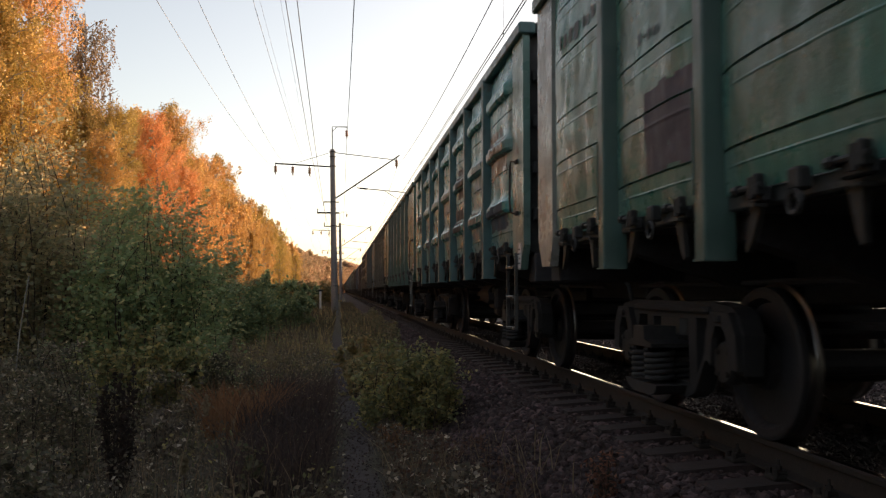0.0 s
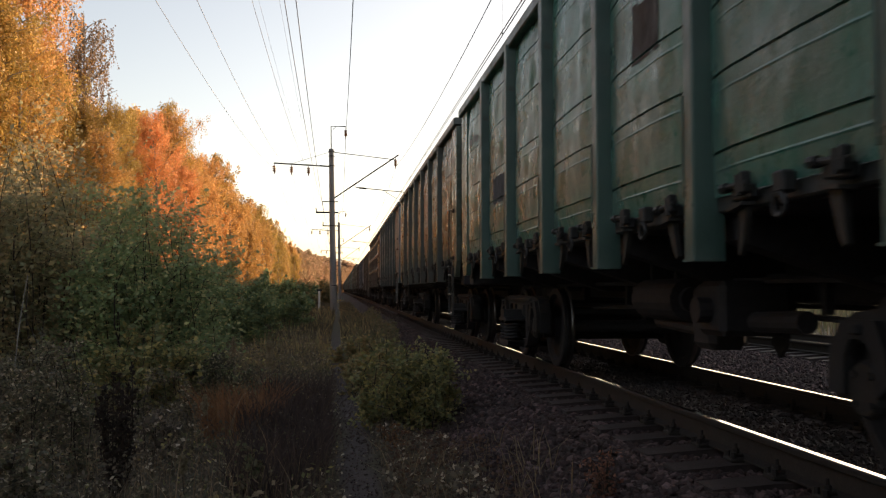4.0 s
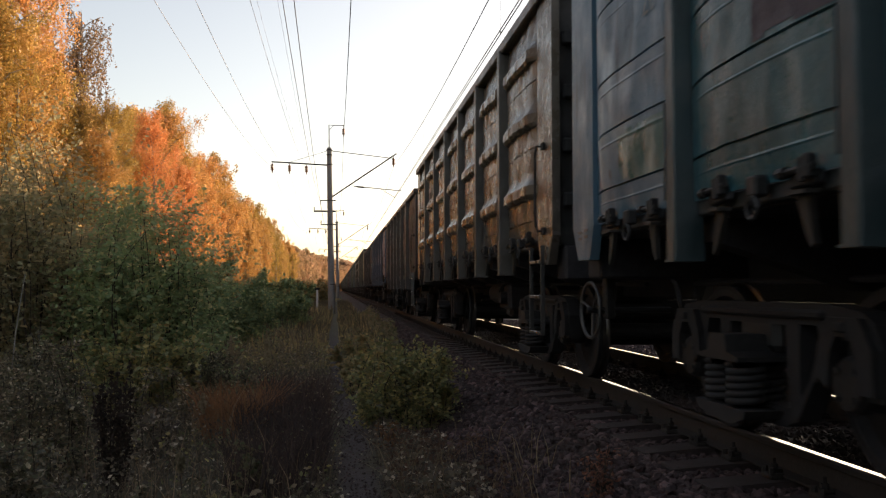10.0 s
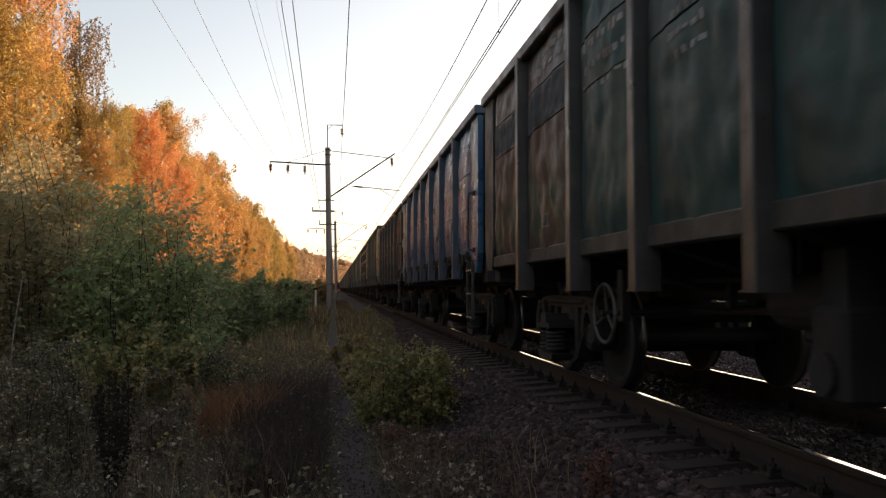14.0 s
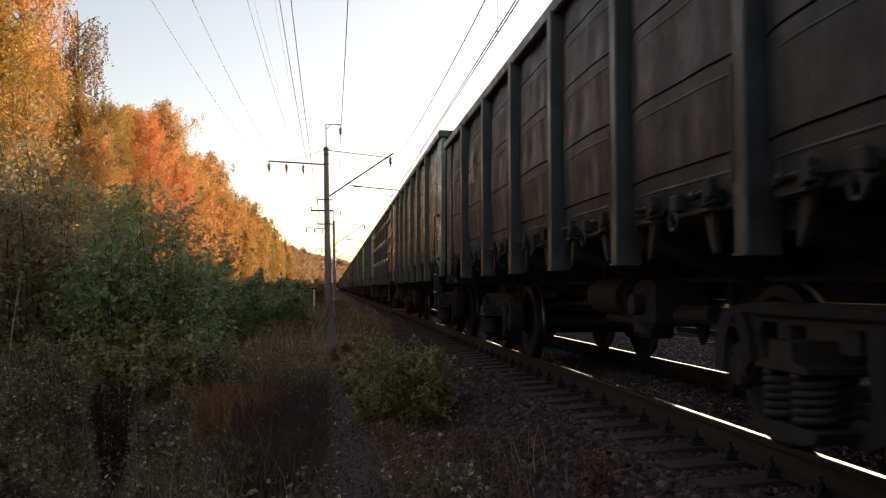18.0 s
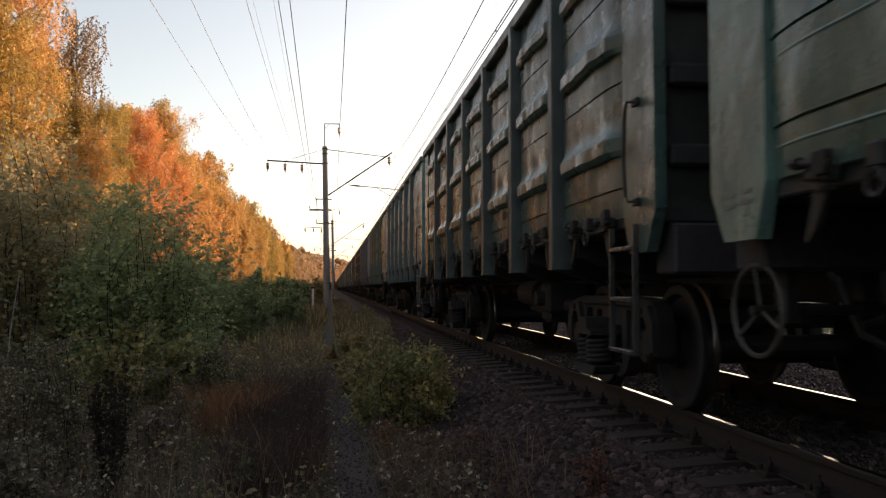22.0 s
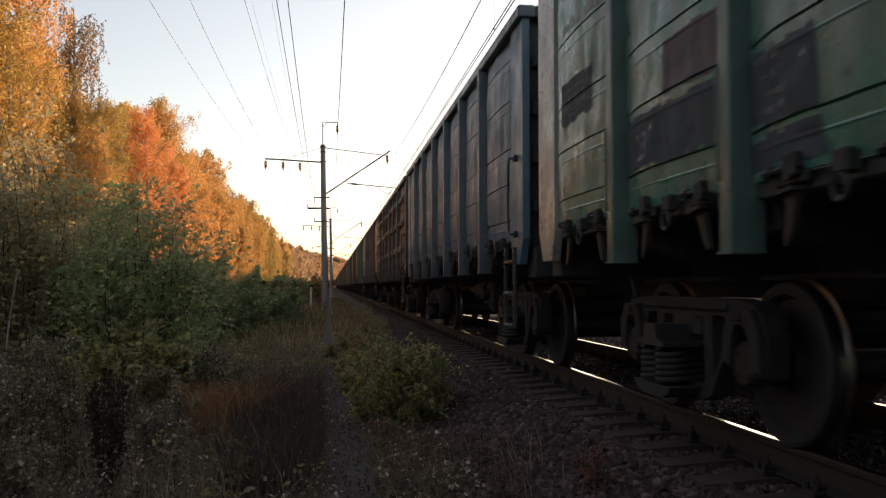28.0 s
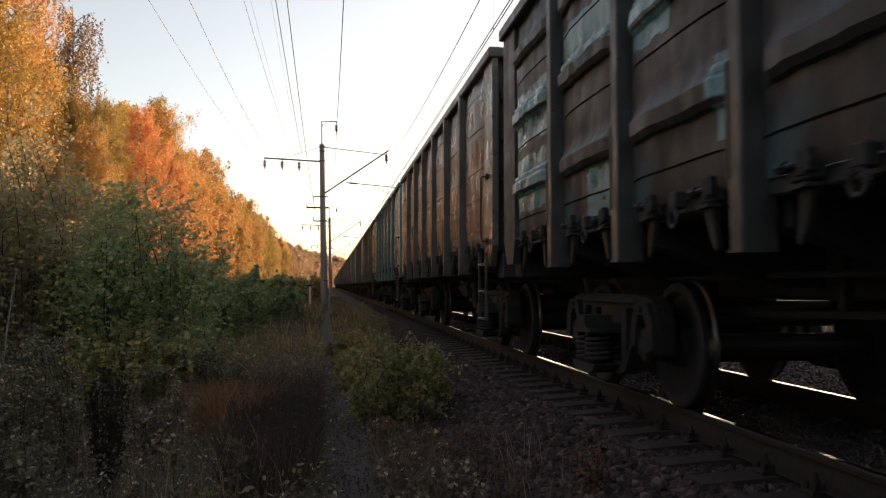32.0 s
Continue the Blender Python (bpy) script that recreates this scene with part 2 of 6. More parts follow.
def box(bm, x0, x1, y0, y1, z0, z1, bevel=0.0):
    made = bmesh.ops.create_cube(bm, size=1.0, matrix=Matrix.Translation(((x0 + x1) / 2, (y0 + y1) / 2, (z0 + z1) / 2)) @ Matrix.Diagonal((x1 - x0, y1 - y0, z1 - z0, 1)))
    if bevel:
        edges = {e for v in made["verts"] for e in v.link_edges}
        bmesh.ops.bevel(bm, geom=list(edges), offset=bevel, segments=1, affect="EDGES")
    return bm


def rod(bm, a, b, r, sides=8, r2=None):
    a, b = Vector(a), Vector(b)
    d = b - a
    m = Matrix.Translation((a + b) / 2) @ d.to_track_quat("Z", "Y").to_matrix().to_4x4()
    bmesh.ops.create_cone(bm, cap_ends=True, segments=sides, radius1=r, radius2=r if r2 is None else r2, depth=d.length, matrix=m)
    return bm


def tube(bm, points, r, sides=6):
    taper(bm, points, r, r, sides)
    return bm


def extrude_outline(bm, outline, axis_from, axis_to, axis="x"):
    """A prism from an outline of (a, b) pairs, run along an axis."""
    def spot(a, b, c):
        return (c, a, b) if axis == "x" else (a, c, b) if axis == "y" else (a, b, c)
    lo = [bm.verts.new(spot(a, b, axis_from)) for a, b in outline]
    hi = [bm.verts.new(spot(a, b, axis_to)) for a, b in outline]
    n = len(outline)
    for i in range(n):
        bm.faces.new((lo[i], lo[(i + 1) % n], hi[(i + 1) % n], hi[i]))
    bm.faces.new(lo[::-1])
    bm.faces.new(hi)
    bmesh.ops.recalc_face_normals(bm, faces=bm.faces)
    return bm


def ring(bm, m, big, small, seg=20, sides=6):
    """A torus about the z axis of m."""
    rows = []
    for i in range(seg):
        a = 2 * math.pi * i / seg
        rows.append([bm.verts.new(m @ Vector(((big + small * math.cos(b)) * math.cos(a), (big + small * math.cos(b)) * math.sin(a), small * math.sin(b))))
                     for b in (2 * math.pi * j / sides for j in range(sides))])
    for i in range(seg):
        for j in range(sides):
            bm.faces.new((rows[i][j], rows[(i + 1) % seg][j], rows[(i + 1) % seg][(j + 1) % sides], rows[i][(j + 1) % sides]))
    return bm


def lathe(bm, profile, m, seg=32):
    """Turns a profile of (radius, height) round the z axis of m."""
    rows = [[bm.verts.new(m @ Vector((r * math.cos(2 * math.pi * i / seg), r * math.sin(2 * math.pi * i / seg), h))) for i in range(seg)] for r, h in profile]
    for a, b in zip(rows, rows[1:]):
        for i in range(seg):
            bm.faces.new((a[i], a[(i + 1) % seg], b[(i + 1) % seg], b[i]))
    return bm


def from_arrays(name, verts, faces):
    me = bpy.data.meshes.new(name)
    me.from_pydata(verts.tolist() if hasattr(verts, "tolist") else verts, [], faces.tolist() if hasattr(faces, "tolist") else faces)
    me.update()
    return me


# ---- ground ----
def ground_height(x, y):
    z = -0.62
    if x < -0.6:
        z = -0.62 - 0.05 * min(1.0, (-0.6 - x) / 2.0)
    if x > 0.9:
        z = -0.72
    if abs(y) < 120 and x < 0.9:
        z += 0.06 * noise.noise((x * 0.5, y * 0.35, 0.0)) + 0.02 * noise.noise((x * 2.0, y * 1.7, 3.0))
    return z


def build_ground():
    xs = [-2500, -900, -300, -120, -60, -40, -30, -24, -20, -17] + [-15 + 0.5 * i for i in range(22)] + [-4 + 0.2 * i for i in range(26)] + [1.5, 3, 6, 9, 12, 16, 22, 30, 50, 120, 300, 900, 2500]
    ys = [-2500, -600, -150, -50, -20, -8, -3] + [0.25 * i for i in range(0, 120)] + [30 + i for i in range(0, 60)] + [90 + 6 * i for i in range(0, 40)] + [340, 450, 700, 1200, 2500]
    bm = bmesh.new()
    grid = [[bm.verts.new((x, y, ground_height(x, y))) for x in xs] for y in ys]
    for a, b in zip(grid, grid[1:]):
        for i in range(len(xs) - 1):
            bm.faces.new((a[i], a[i + 1], b[i + 1], b[i]))
    g = part("ground", bm, GROUND, None, smooth=True)
    tagged(g, "dark trodden earth path between autumn weeds", "ground", kind="structure")


def build_ballast():
    bm = bmesh.new()
    outline = [(0.75, -0.75), (1.05, -0.63), (1.95, -0.27), (11.2, -0.27), (12.4, -0.75)]
    ys = [-300, -60, -10] + [i * 1.0 for i in range(0, 60)] + [60 + i * 10 for i in range(60)]
    rows = []
    for y in ys:
        rows.append([bm.verts.new((x + (0.06 * noise.noise((y * 0.9, x, 1.0)) if i in (1, 2) else 0), y, z)) for i, (x, z) in enumerate(outline)])
    for a, b in zip(rows, rows[1:]):
        for i in range(len(outline) - 1):
            bm.faces.new((a[i], a[i + 1], b[i + 1], b[i]))
    bed = part("ballast_bed", bm, BED, None)
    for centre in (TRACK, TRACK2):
        # fill between the rails takes the bed copy darkened for shade
        part("crib_fill", box(bmesh.new(), centre - 0.68, centre + 0.68, -60, 300, -0.30, -0.212), SHADED_BED, bed)
    tagged(bed, "grey-brown crushed stone railway ballast bed", "ballast", kind="structure")


def pebbles(name, count, area, size, seed, height, rounded=False, mat=None):
    """Loose crushed stones strewn over an area; height(x) gives the bed."""
    rng = np.random.default_rng(seed)
    base = np.array([(1, 0, 0), (-1, 0, 0), (0, 1, 0), (0, -1, 0), (0, 0, 1), (0, 0, -1)], float)
    tri = np.array([(0, 2, 4), (2, 1, 4), (1, 3, 4), (3, 0, 4), (2, 0, 5), (1, 2, 5), (3, 1, 5), (0, 3, 5)])
    low, high = 0.6, 1.25
    if rounded:
        bm = bmesh.new()
        bmesh.ops.create_icosphere(bm, subdivisions=1, radius=1.0)
        base = np.array([v.co for v in bm.verts])
        bm.verts.index_update()
        tri = np.array([[v.index for v in f.verts] for f in bm.faces])
        bm.free()
        low, high = 0.62, 1.18
    n = len(base)
    x0, x1, y0, y1 = area
    px = rng.uniform(x0, x1, count)
    py = y0 + (y1 - y0) * rng.uniform(0, 1, count) ** 1.6
    pz = np.array([height(x) for x in px])
    s = size * rng.uniform(0.5, 1.35, count)
    v = base[None] * rng.uniform(low, high, (count, n, 1))
    v = v * (rng.uniform(0.7, 1.2, (count, 1, 3)) * np.array((1, 1, 0.75))) * s[:, None, None]
    a = rng.uniform(0, 6.28, count)
    t = rng.uniform(-0.6, 0.6, count)
    ca, sa, ct, st = np.cos(a), np.sin(a), np.cos(t), np.sin(t)
    y2, z2 = v[..., 1] * ct[:, None] - v[..., 2] * st[:, None], v[..., 1] * st[:, None] + v[..., 2] * ct[:, None]
    x2 = v[..., 0] * ca[:, None] - y2 * sa[:, None]
    y3 = v[..., 0] * sa[:, None] + y2 * ca[:, None]
    verts = np.stack([x2 + px[:, None], y3 + py[:, None], z2 + pz[:, None] + 0.25 * s[:, None]], -1).reshape(-1, 3)
    faces = (tri[None] + n * np.arange(count)[:, None, None]).reshape(-1, 3)
    ob = put(name, from_arrays(name, verts, faces), mat or STONE)
    return ob


def bed_height(x):
    if x < 1.05:
        return -0.62
    if x < 1.95:
        return -0.63 + 0.36 * (x - 1.05) / 0.9
    return -0.255


RAIL = [(-0.075, -0.18), (0.075, -0.18), (0.075, -0.168), (0.012, -0.150), (0.009, -0.045), (0.036, -0.034), (0.037, -0.008), (0.030, 0.0), (-0.030, 0.0), (-0.037, -0.008), (-0.036, -0.034), (-0.009, -0.045), (-0.012, -0.150), (-0.075, -0.168)]


def build_track(name, centre, label):
    root = new(name)
    tagged(root, label, "railway track", kind="structure")
    for side in (-1, 1):
        x = centre + side * GAUGE_HALF
        bm = extrude_outline(bmesh.new(), [(x + a, b) for a, b in RAIL], -60, 560, "y")
        r = part("rail", bm, RAIL_SIDE, root)
        bm = box(bmesh.new(), x - 0.020, x + 0.020, -60, 560, -0.003, 0.003)
        part("rail_head", bm, RAIL_TOP, r, "polished rail running surface")
    outline = [(-1.35, -0.36), (-1.35, -0.22), (-0.95, -0.195), (-0.6, -0.19), (-0.35, -0.225), (0.35, -0.225), (0.6, -0.19), (0.95, -0.195), (1.35, -0.22), (1.35, -0.36)]
    sleeper = mesh_of("sleeper", extrude_outline(bmesh.new(), outline, -0.12, 0.12, "y"))
    bm = bmesh.new()
    for s in (-1, 1):
        box(bm, s * 0.125 - 0.06, s * 0.125 + 0.06, -0.08, 0.08, -0.195, -0.155, 0.01)
        box(bm, s * 0.10 - 0.04, s * 0.10 + 0.04, -0.035, 0.035, -0.16, -0.13, 0.008)
        rod(bm, (s * 0.115, 0, -0.15), (s * 0.115, 0, -0.095), 0.028, 6)
        rod(bm, (s * 0.115, 0, -0.10), (s * 0.115, 0, -0.055), 0.014, 6)
        rod(bm, (s * 0.16, 0.055, -0.16), (s * 0.16, 0.055, -0.115), 0.024, 6)
        rod(bm, (s * 0.16, -0.055, -0.16), (s * 0.16, -0.055, -0.115), 0.024, 6)
    clip = mesh_of("rail_fastening", bm)
    step = 0.545
    near = 150 if centre < 6 else 40
    for i in range(near):
        y = 1.2 + step * i if centre < 6 else 8 + step * i
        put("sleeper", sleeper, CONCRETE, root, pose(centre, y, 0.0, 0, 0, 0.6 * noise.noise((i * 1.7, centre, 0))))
        if i < 70 and centre < 6:
            for side in (-1, 1):
                put("rail_fastening", clip, RAIL_SIDE, root, pose(centre + side * GAUGE_HALF, y, -0.03) @ Matrix.Diagonal((0.85, 0.8, 0.85, 1)))
    bm = bmesh.new()
    i = near
    start = 1.2 if centre < 6 else 8
    while start + step * i < 420:
        y = start + step * i
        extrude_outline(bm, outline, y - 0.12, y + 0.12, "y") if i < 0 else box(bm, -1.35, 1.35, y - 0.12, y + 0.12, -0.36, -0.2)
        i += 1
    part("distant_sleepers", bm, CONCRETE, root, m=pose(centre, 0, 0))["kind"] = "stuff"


# ---- wagons ----
PANEL_X = -1.525
# by kind of body: top, foot of the side sheets, places of the side posts, creases across the sheets
TOPS = {"creased": 3.81, "ribbed": 3.81, "flat": 3.43, "low": 3.46}
FEET = {"creased": 1.42, "ribbed": 1.42, "flat": 1.31, "low": 1.40}
POSTS = {"creased": (0.865, 2.595, 4.325), "ribbed": (0.865, 2.595, 4.325), "flat": (0.79, 2.31, 4.31), "low": (0.87, 2.62, 4.46)}
CREASES = {"creased": (1.65, 2.052, 2.432, 2.96, 3.42), "ribbed": (1.61, 2.335, 3.00), "flat": (2.47, 2.87), "low": (1.61, 2.09, 2.60, 3.04)}
RIBS = (1.94, 2.65, 3.30)


def strips_for(kind):
    """Heights of the rows of a side sheet, strip by strip: a strip ends at each crease."""
    edges = [FEET[kind]] + [e for c in CREASES[kind] for e in (c - 0.008, c + 0.008)] + [TOPS[kind] - 0.11]
    strips = []
    for lo, hi in zip(edges, edges[1:]):
        zs = {lo, hi}
        n = max(1, round((hi - lo) / 0.10))
        if kind == "flat":
            n = max(1, round((hi - lo) / 0.05))
        zs |= {lo + (hi - lo) * i / n for i in range(n)}
        if kind in ("creased", "low") and hi - lo > 0.1:
            zs |= {hi - 0.075, hi - 0.085, hi - 0.095}
        if kind == "ribbed":
            for c in RIBS:
                if lo < c < hi:
                    zs = {z for z in zs if abs(z - c) > 0.16 or z in (lo, hi)} | {c - 0.115, c - 0.105, c - 0.07, c + 0.02, c + 0.06, c + 0.13}
        strips.append(sorted(z for z in zs if lo <= z <= hi))
    return strips


def sheet_out(kind, width, seed, u, z, crease=False):
    """How far a side sheet stands out: bulge, dents, beads, ribs."""
    y = (u - 0.5) * width
    side = 1 - abs(2 * u - 1) ** 4
    rise = 1 - abs(2 * (z - FEET[kind]) / (TOPS[kind] - 0.15 - FEET[kind]) - 1) ** 4
    near = min(min(abs(z - c), abs(z - c + 0.094)) for c in CREASES[kind])
    free = min(1.0, 0.2 + near / 0.13)
    buckle = 0.034 * abs(noise.noise((y * 2.3 + 0.4 * z, z * 1.1, seed + 5))) + 0.024 * abs(noise.noise((y * 4.1 - 0.9 * z, z * 1.9, seed + 8)))
    small = 0.010 * noise.noise((y * 7.0, z * 2.8, seed + 2)) + 0.005 * noise.noise((y * 15.0, z * 9.0, seed + 4))
    out = 0.050 * side * rise + side * (0.016 + 0.024 * noise.noise((y * 1.1, z * 0.7, seed)) + free * (buckle - 0.016 + small))
    if crease:
        return out - 0.022
    if kind in ("creased", "low"):
        for c in CREASES[kind]:
            if abs(z - (c - 0.094)) < 0.006:
                out += 0.0034 * side
    elif kind == "ribbed":
        for c in RIBS:
            if -0.11 < z - c < 0.10:
                up = 1.0 if -0.08 < z - c < 0.03 else 0.55
                out += 0.062 * up * min(1.0, max(0.0, (min(u, 1 - u) - 0.05) / 0.09))
    else:
        out += side * (0.022 * noise.noise((y * 4.5, z * 4.0, seed + 9)) + 0.015 * noise.noise((y * 9, z * 8, seed)))
    return out


def sheet_grid(bm, kind, width, seed, us, zs, lift=0.0, crease=False):
    grid = [[bm.verts.new((PANEL_X - lift - sheet_out(kind, width, seed, u, z, crease), (u - 0.5) * width, z)) for u in us] for z in zs]
    for a, b in zip(grid, grid[1:]):
        for i in range(len(us) - 1):
            bm.faces.new((a[i], b[i], b[i + 1], a[i + 1]))


def panel_mesh(kind, width, seed):
    """A pressed side sheet between two posts, bulged and dented by years of loading; its creases stay sharp."""
    n = 30
    us = sorted(set([i / n for i in range(n + 1)] + [0.14, 0.86]))
    rows = []
    for zs in strips_for(kind):
        if zs[-1] - zs[0] < 0.03:
            rows += [(zs[0] + 0.001, True), (zs[-1] - 0.001, True)]
        else:
            rows += [(z, False) for z in zs]
    bm = bmesh.new()
    grid = [[bm.verts.new((PANEL_X - sheet_out(kind, width, seed, u, z, deep), (u - 0.5) * width, z)) for u in us] for z, deep in rows]
    for a, b in zip(grid, grid[1:]):
        for i in range(len(us) - 1):
            bm.faces.new((a[i], b[i], b[i + 1], a[i + 1]))
    for k, (z, deep) in enumerate(rows):
        near = deep or (k > 0 and rows[k - 1][1]) or (k + 1 < len(rows) and rows[k + 1][1])
        bead = kind in ("creased", "low") and any(abs(z - (c - 0.094)) < 0.012 for c in CREASES[kind])
        if near or bead or kind == "ribbed" and any(abs(z - c - d) < 0.012 for c in RIBS for d in (-0.11, -0.07, 0.02, 0.06)):
            for a, b in zip(grid[k], grid[k][1:]):
                bm.edges.get((a, b)).smooth = False
    return mesh_of("side_panel", bm, True), width, seed


def overlay_mesh(name, kind, width, seed, areas, lift, ragged=False):
    """Paint laid over parts of a side sheet: areas of (u0, u1, z0, z1); ragged paint has flaked along its edges."""
    bm = bmesh.new()
    cuts = sorted({z for strip in strips_for(kind) for z in strip})
    for u0, u1, z0, z1 in areas:
        n = max(2, int((u1 - u0) * (70 if ragged else 20)))
        us = [u0 + (u1 - u0) * i / n for i in range(n + 1)]
        for strip in strips_for(kind):
            lo, hi = max(z0, strip[0]), min(z1, strip[-1])
            if hi - lo < 0.001 or strip[-1] - strip[0] < 0.03:
                continue
            zs = {lo, hi} | {z for z in cuts if lo < z < hi}
            if not ragged:
                sheet_grid(bm, kind, width, seed, us, sorted(zs), lift)
                continue
            steps = max(1, round((hi - lo) / 0.022))
            zs = sorted(zs | {lo + (hi - lo) * k / steps for k in range(steps)})
            zs = [a for a, b in zip(zs, zs[1:] + [9.0]) if b - a > 0.004]
            grid = [[None] * (n + 1) for _ in zs]
            for a in range(len(zs) - 1):
                for b in range(n):
                    u, z = 0.5 * (us[b] + us[b + 1]), 0.5 * (zs[a] + zs[a + 1])
                    edge = min(u - u0, u1 - u, (z - z0) / width, (z1 - z) / width)
                    if edge < 0.012 * (0.4 + 1.6 * noise.noise((u * 9.0, z * 3.0, seed + 3 * u0))) + 0.006 * noise.noise((u * 31, z * 12, seed)):
                        continue
                    corners = []
                    for c, d in ((a, b), (a + 1, b), (a + 1, b + 1), (a, b + 1)):
                        if grid[c][d] is None:
                            grid[c][d] = bm.verts.new((PANEL_X - lift - sheet_out(kind, width, seed, us[d], zs[c]), (us[d] - 0.5) * width, zs[c]))
                        corners.append(grid[c][d])
                    bm.faces.new(corners)
    return mesh_of(name, bm, True)


def post_mesh(kind):
    bm = bmesh.new()
    low = 1.10 if kind != "flat" else 0.93
    w = 0.058
    outline = [(PANEL_X + 0.05, -w - 0.012), (PANEL_X - 0.02, -w - 0.010), (PANEL_X - 0.11, -w - 0.004), (PANEL_X - 0.12, -w + 0.004), (PANEL_X - 0.12, w - 0.004), (PANEL_X - 0.11, w + 0.004), (PANEL_X - 0.02, w + 0.010), (PANEL_X + 0.05, w + 0.012)]
    extrude_outline(bm, outline, low, TOPS[kind] - 0.1, "z")
    if kind != "flat":
        box(bm, PANEL_X - 0.126, PANEL_X - 0.05, w + 0.006, w + 0.020, 1.44, 2.0, 0.004)
    box(bm, PANEL_X - 0.126, PANEL_X + 0.05, -w - 0.018, w + 0.018, low - 0.012, low)
    return mesh_of("side_post", bm)


def plate_mesh(kind):
    """The broad corner plate, cut to a taper below the floor."""
    bm = bmesh.new()
    outline = [(-0.30, 1.42), (-0.20, 1.16), (0.12, 1.16), (0.27, 1.42), (0.27, TOPS[kind] - 0.1), (-0.30, TOPS[kind] - 0.1)]
    extrude_outline(bm, outline, -1.575, -1.50, "x")
    return mesh_of("corner_plate", bm)


def end_meshes(top):
    """End wall across the wagon, its ribs, posts and beam, facing +y."""
    wall = box(bmesh.new(), -1.5, 1.5, -0.03, 0.03, 1.35, top - 0.05)
    rib = box(bmesh.new(), -1.46, 1.46, 0.03, 0.10, -0.07, 0.07, 0.02)
    post = box(bmesh.new(), -0.06, 0.06, 0.03, 0.13, 1.2, top - 0.13, 0.015)
    chord = box(bmesh.new(), -1.44, 1.44, -0.08, 0.14, top - 0.12, top, 0.01)
    beam = box(bmesh.new(), -1.45, 1.45, -0.2, 0.12, 1.02, 1.33, 0.015)
    return mesh_of("end_wall", wall), mesh_of("end_rib", rib), mesh_of("end_post", post), mesh_of("end_chord", chord), mesh_of("end_beam", beam)


def hatch_meshes():
    a = bmesh.new()
    box(a, -0.03, 0.03, -0.11, 0.11, -0.06, 0.03, 0.012)
    rod(a, (-0.05, -0.15, 0.03), (-0.05, 0.13, 0.03), 0.02, 8)
    rod(a, (-0.05, 0.10, 0.03), (-0.05, 0.16, 0.03), 0.034, 8)
    rod(a, (-0.06, -0.05, -0.04), (-0.06, -0.05, 0.085), 0.022, 6)
    box(a, -0.08, -0.02, -0.13, -0.085, -0.03, 0.10, 0.01)
    b = bmesh.new()
    extrude_outline(b, [(-0.085, 0.0), (0.06, 0.0), (0.055, -0.09), (0.10, -0.29), (0.075, -0.31), (0.02, -0.24), (-0.045, -0.10)], -0.035, -0.005, "x")
    box(b, -0.075, 0.0, -0.10, 0.10, -0.012, 0.012)
    c = bmesh.new()
    box(c, -0.05, 0.02, -0.05, 0.05, -0.04, 0.06, 0.012)
    ring(c, Matrix.Translation((-0.04, 0, -0.09)) @ Matrix.Rotation(radians(90), 4, "Y"), 0.05, 0.014, 12, 5)
    return mesh_of("hatch_lock", a), mesh_of("latch_hook", b), mesh_of("hatch_hinge", c)


def underframe_meshes():
    bm = box(bmesh.new(), -1.44, 1.44, -HALF + 0.1, HALF - 0.1, 1.33, 1.40)
    sill = box(bmesh.new(), -0.22, 0.22, -HALF + 0.05, HALF - 0.05, 0.84, 1.33, 0.02)
    beam = extrude_outline(bmesh.new(), [(-1.42, 1.33), (-1.42, 1.20), (-0.5, 0.92), (0.5, 0.92), (1.42, 1.20), (1.42, 1.33)], -0.1, 0.1, "y")
    return mesh_of("floor", bm), mesh_of("centre_sill", sill), mesh_of("cross_bearer", beam)


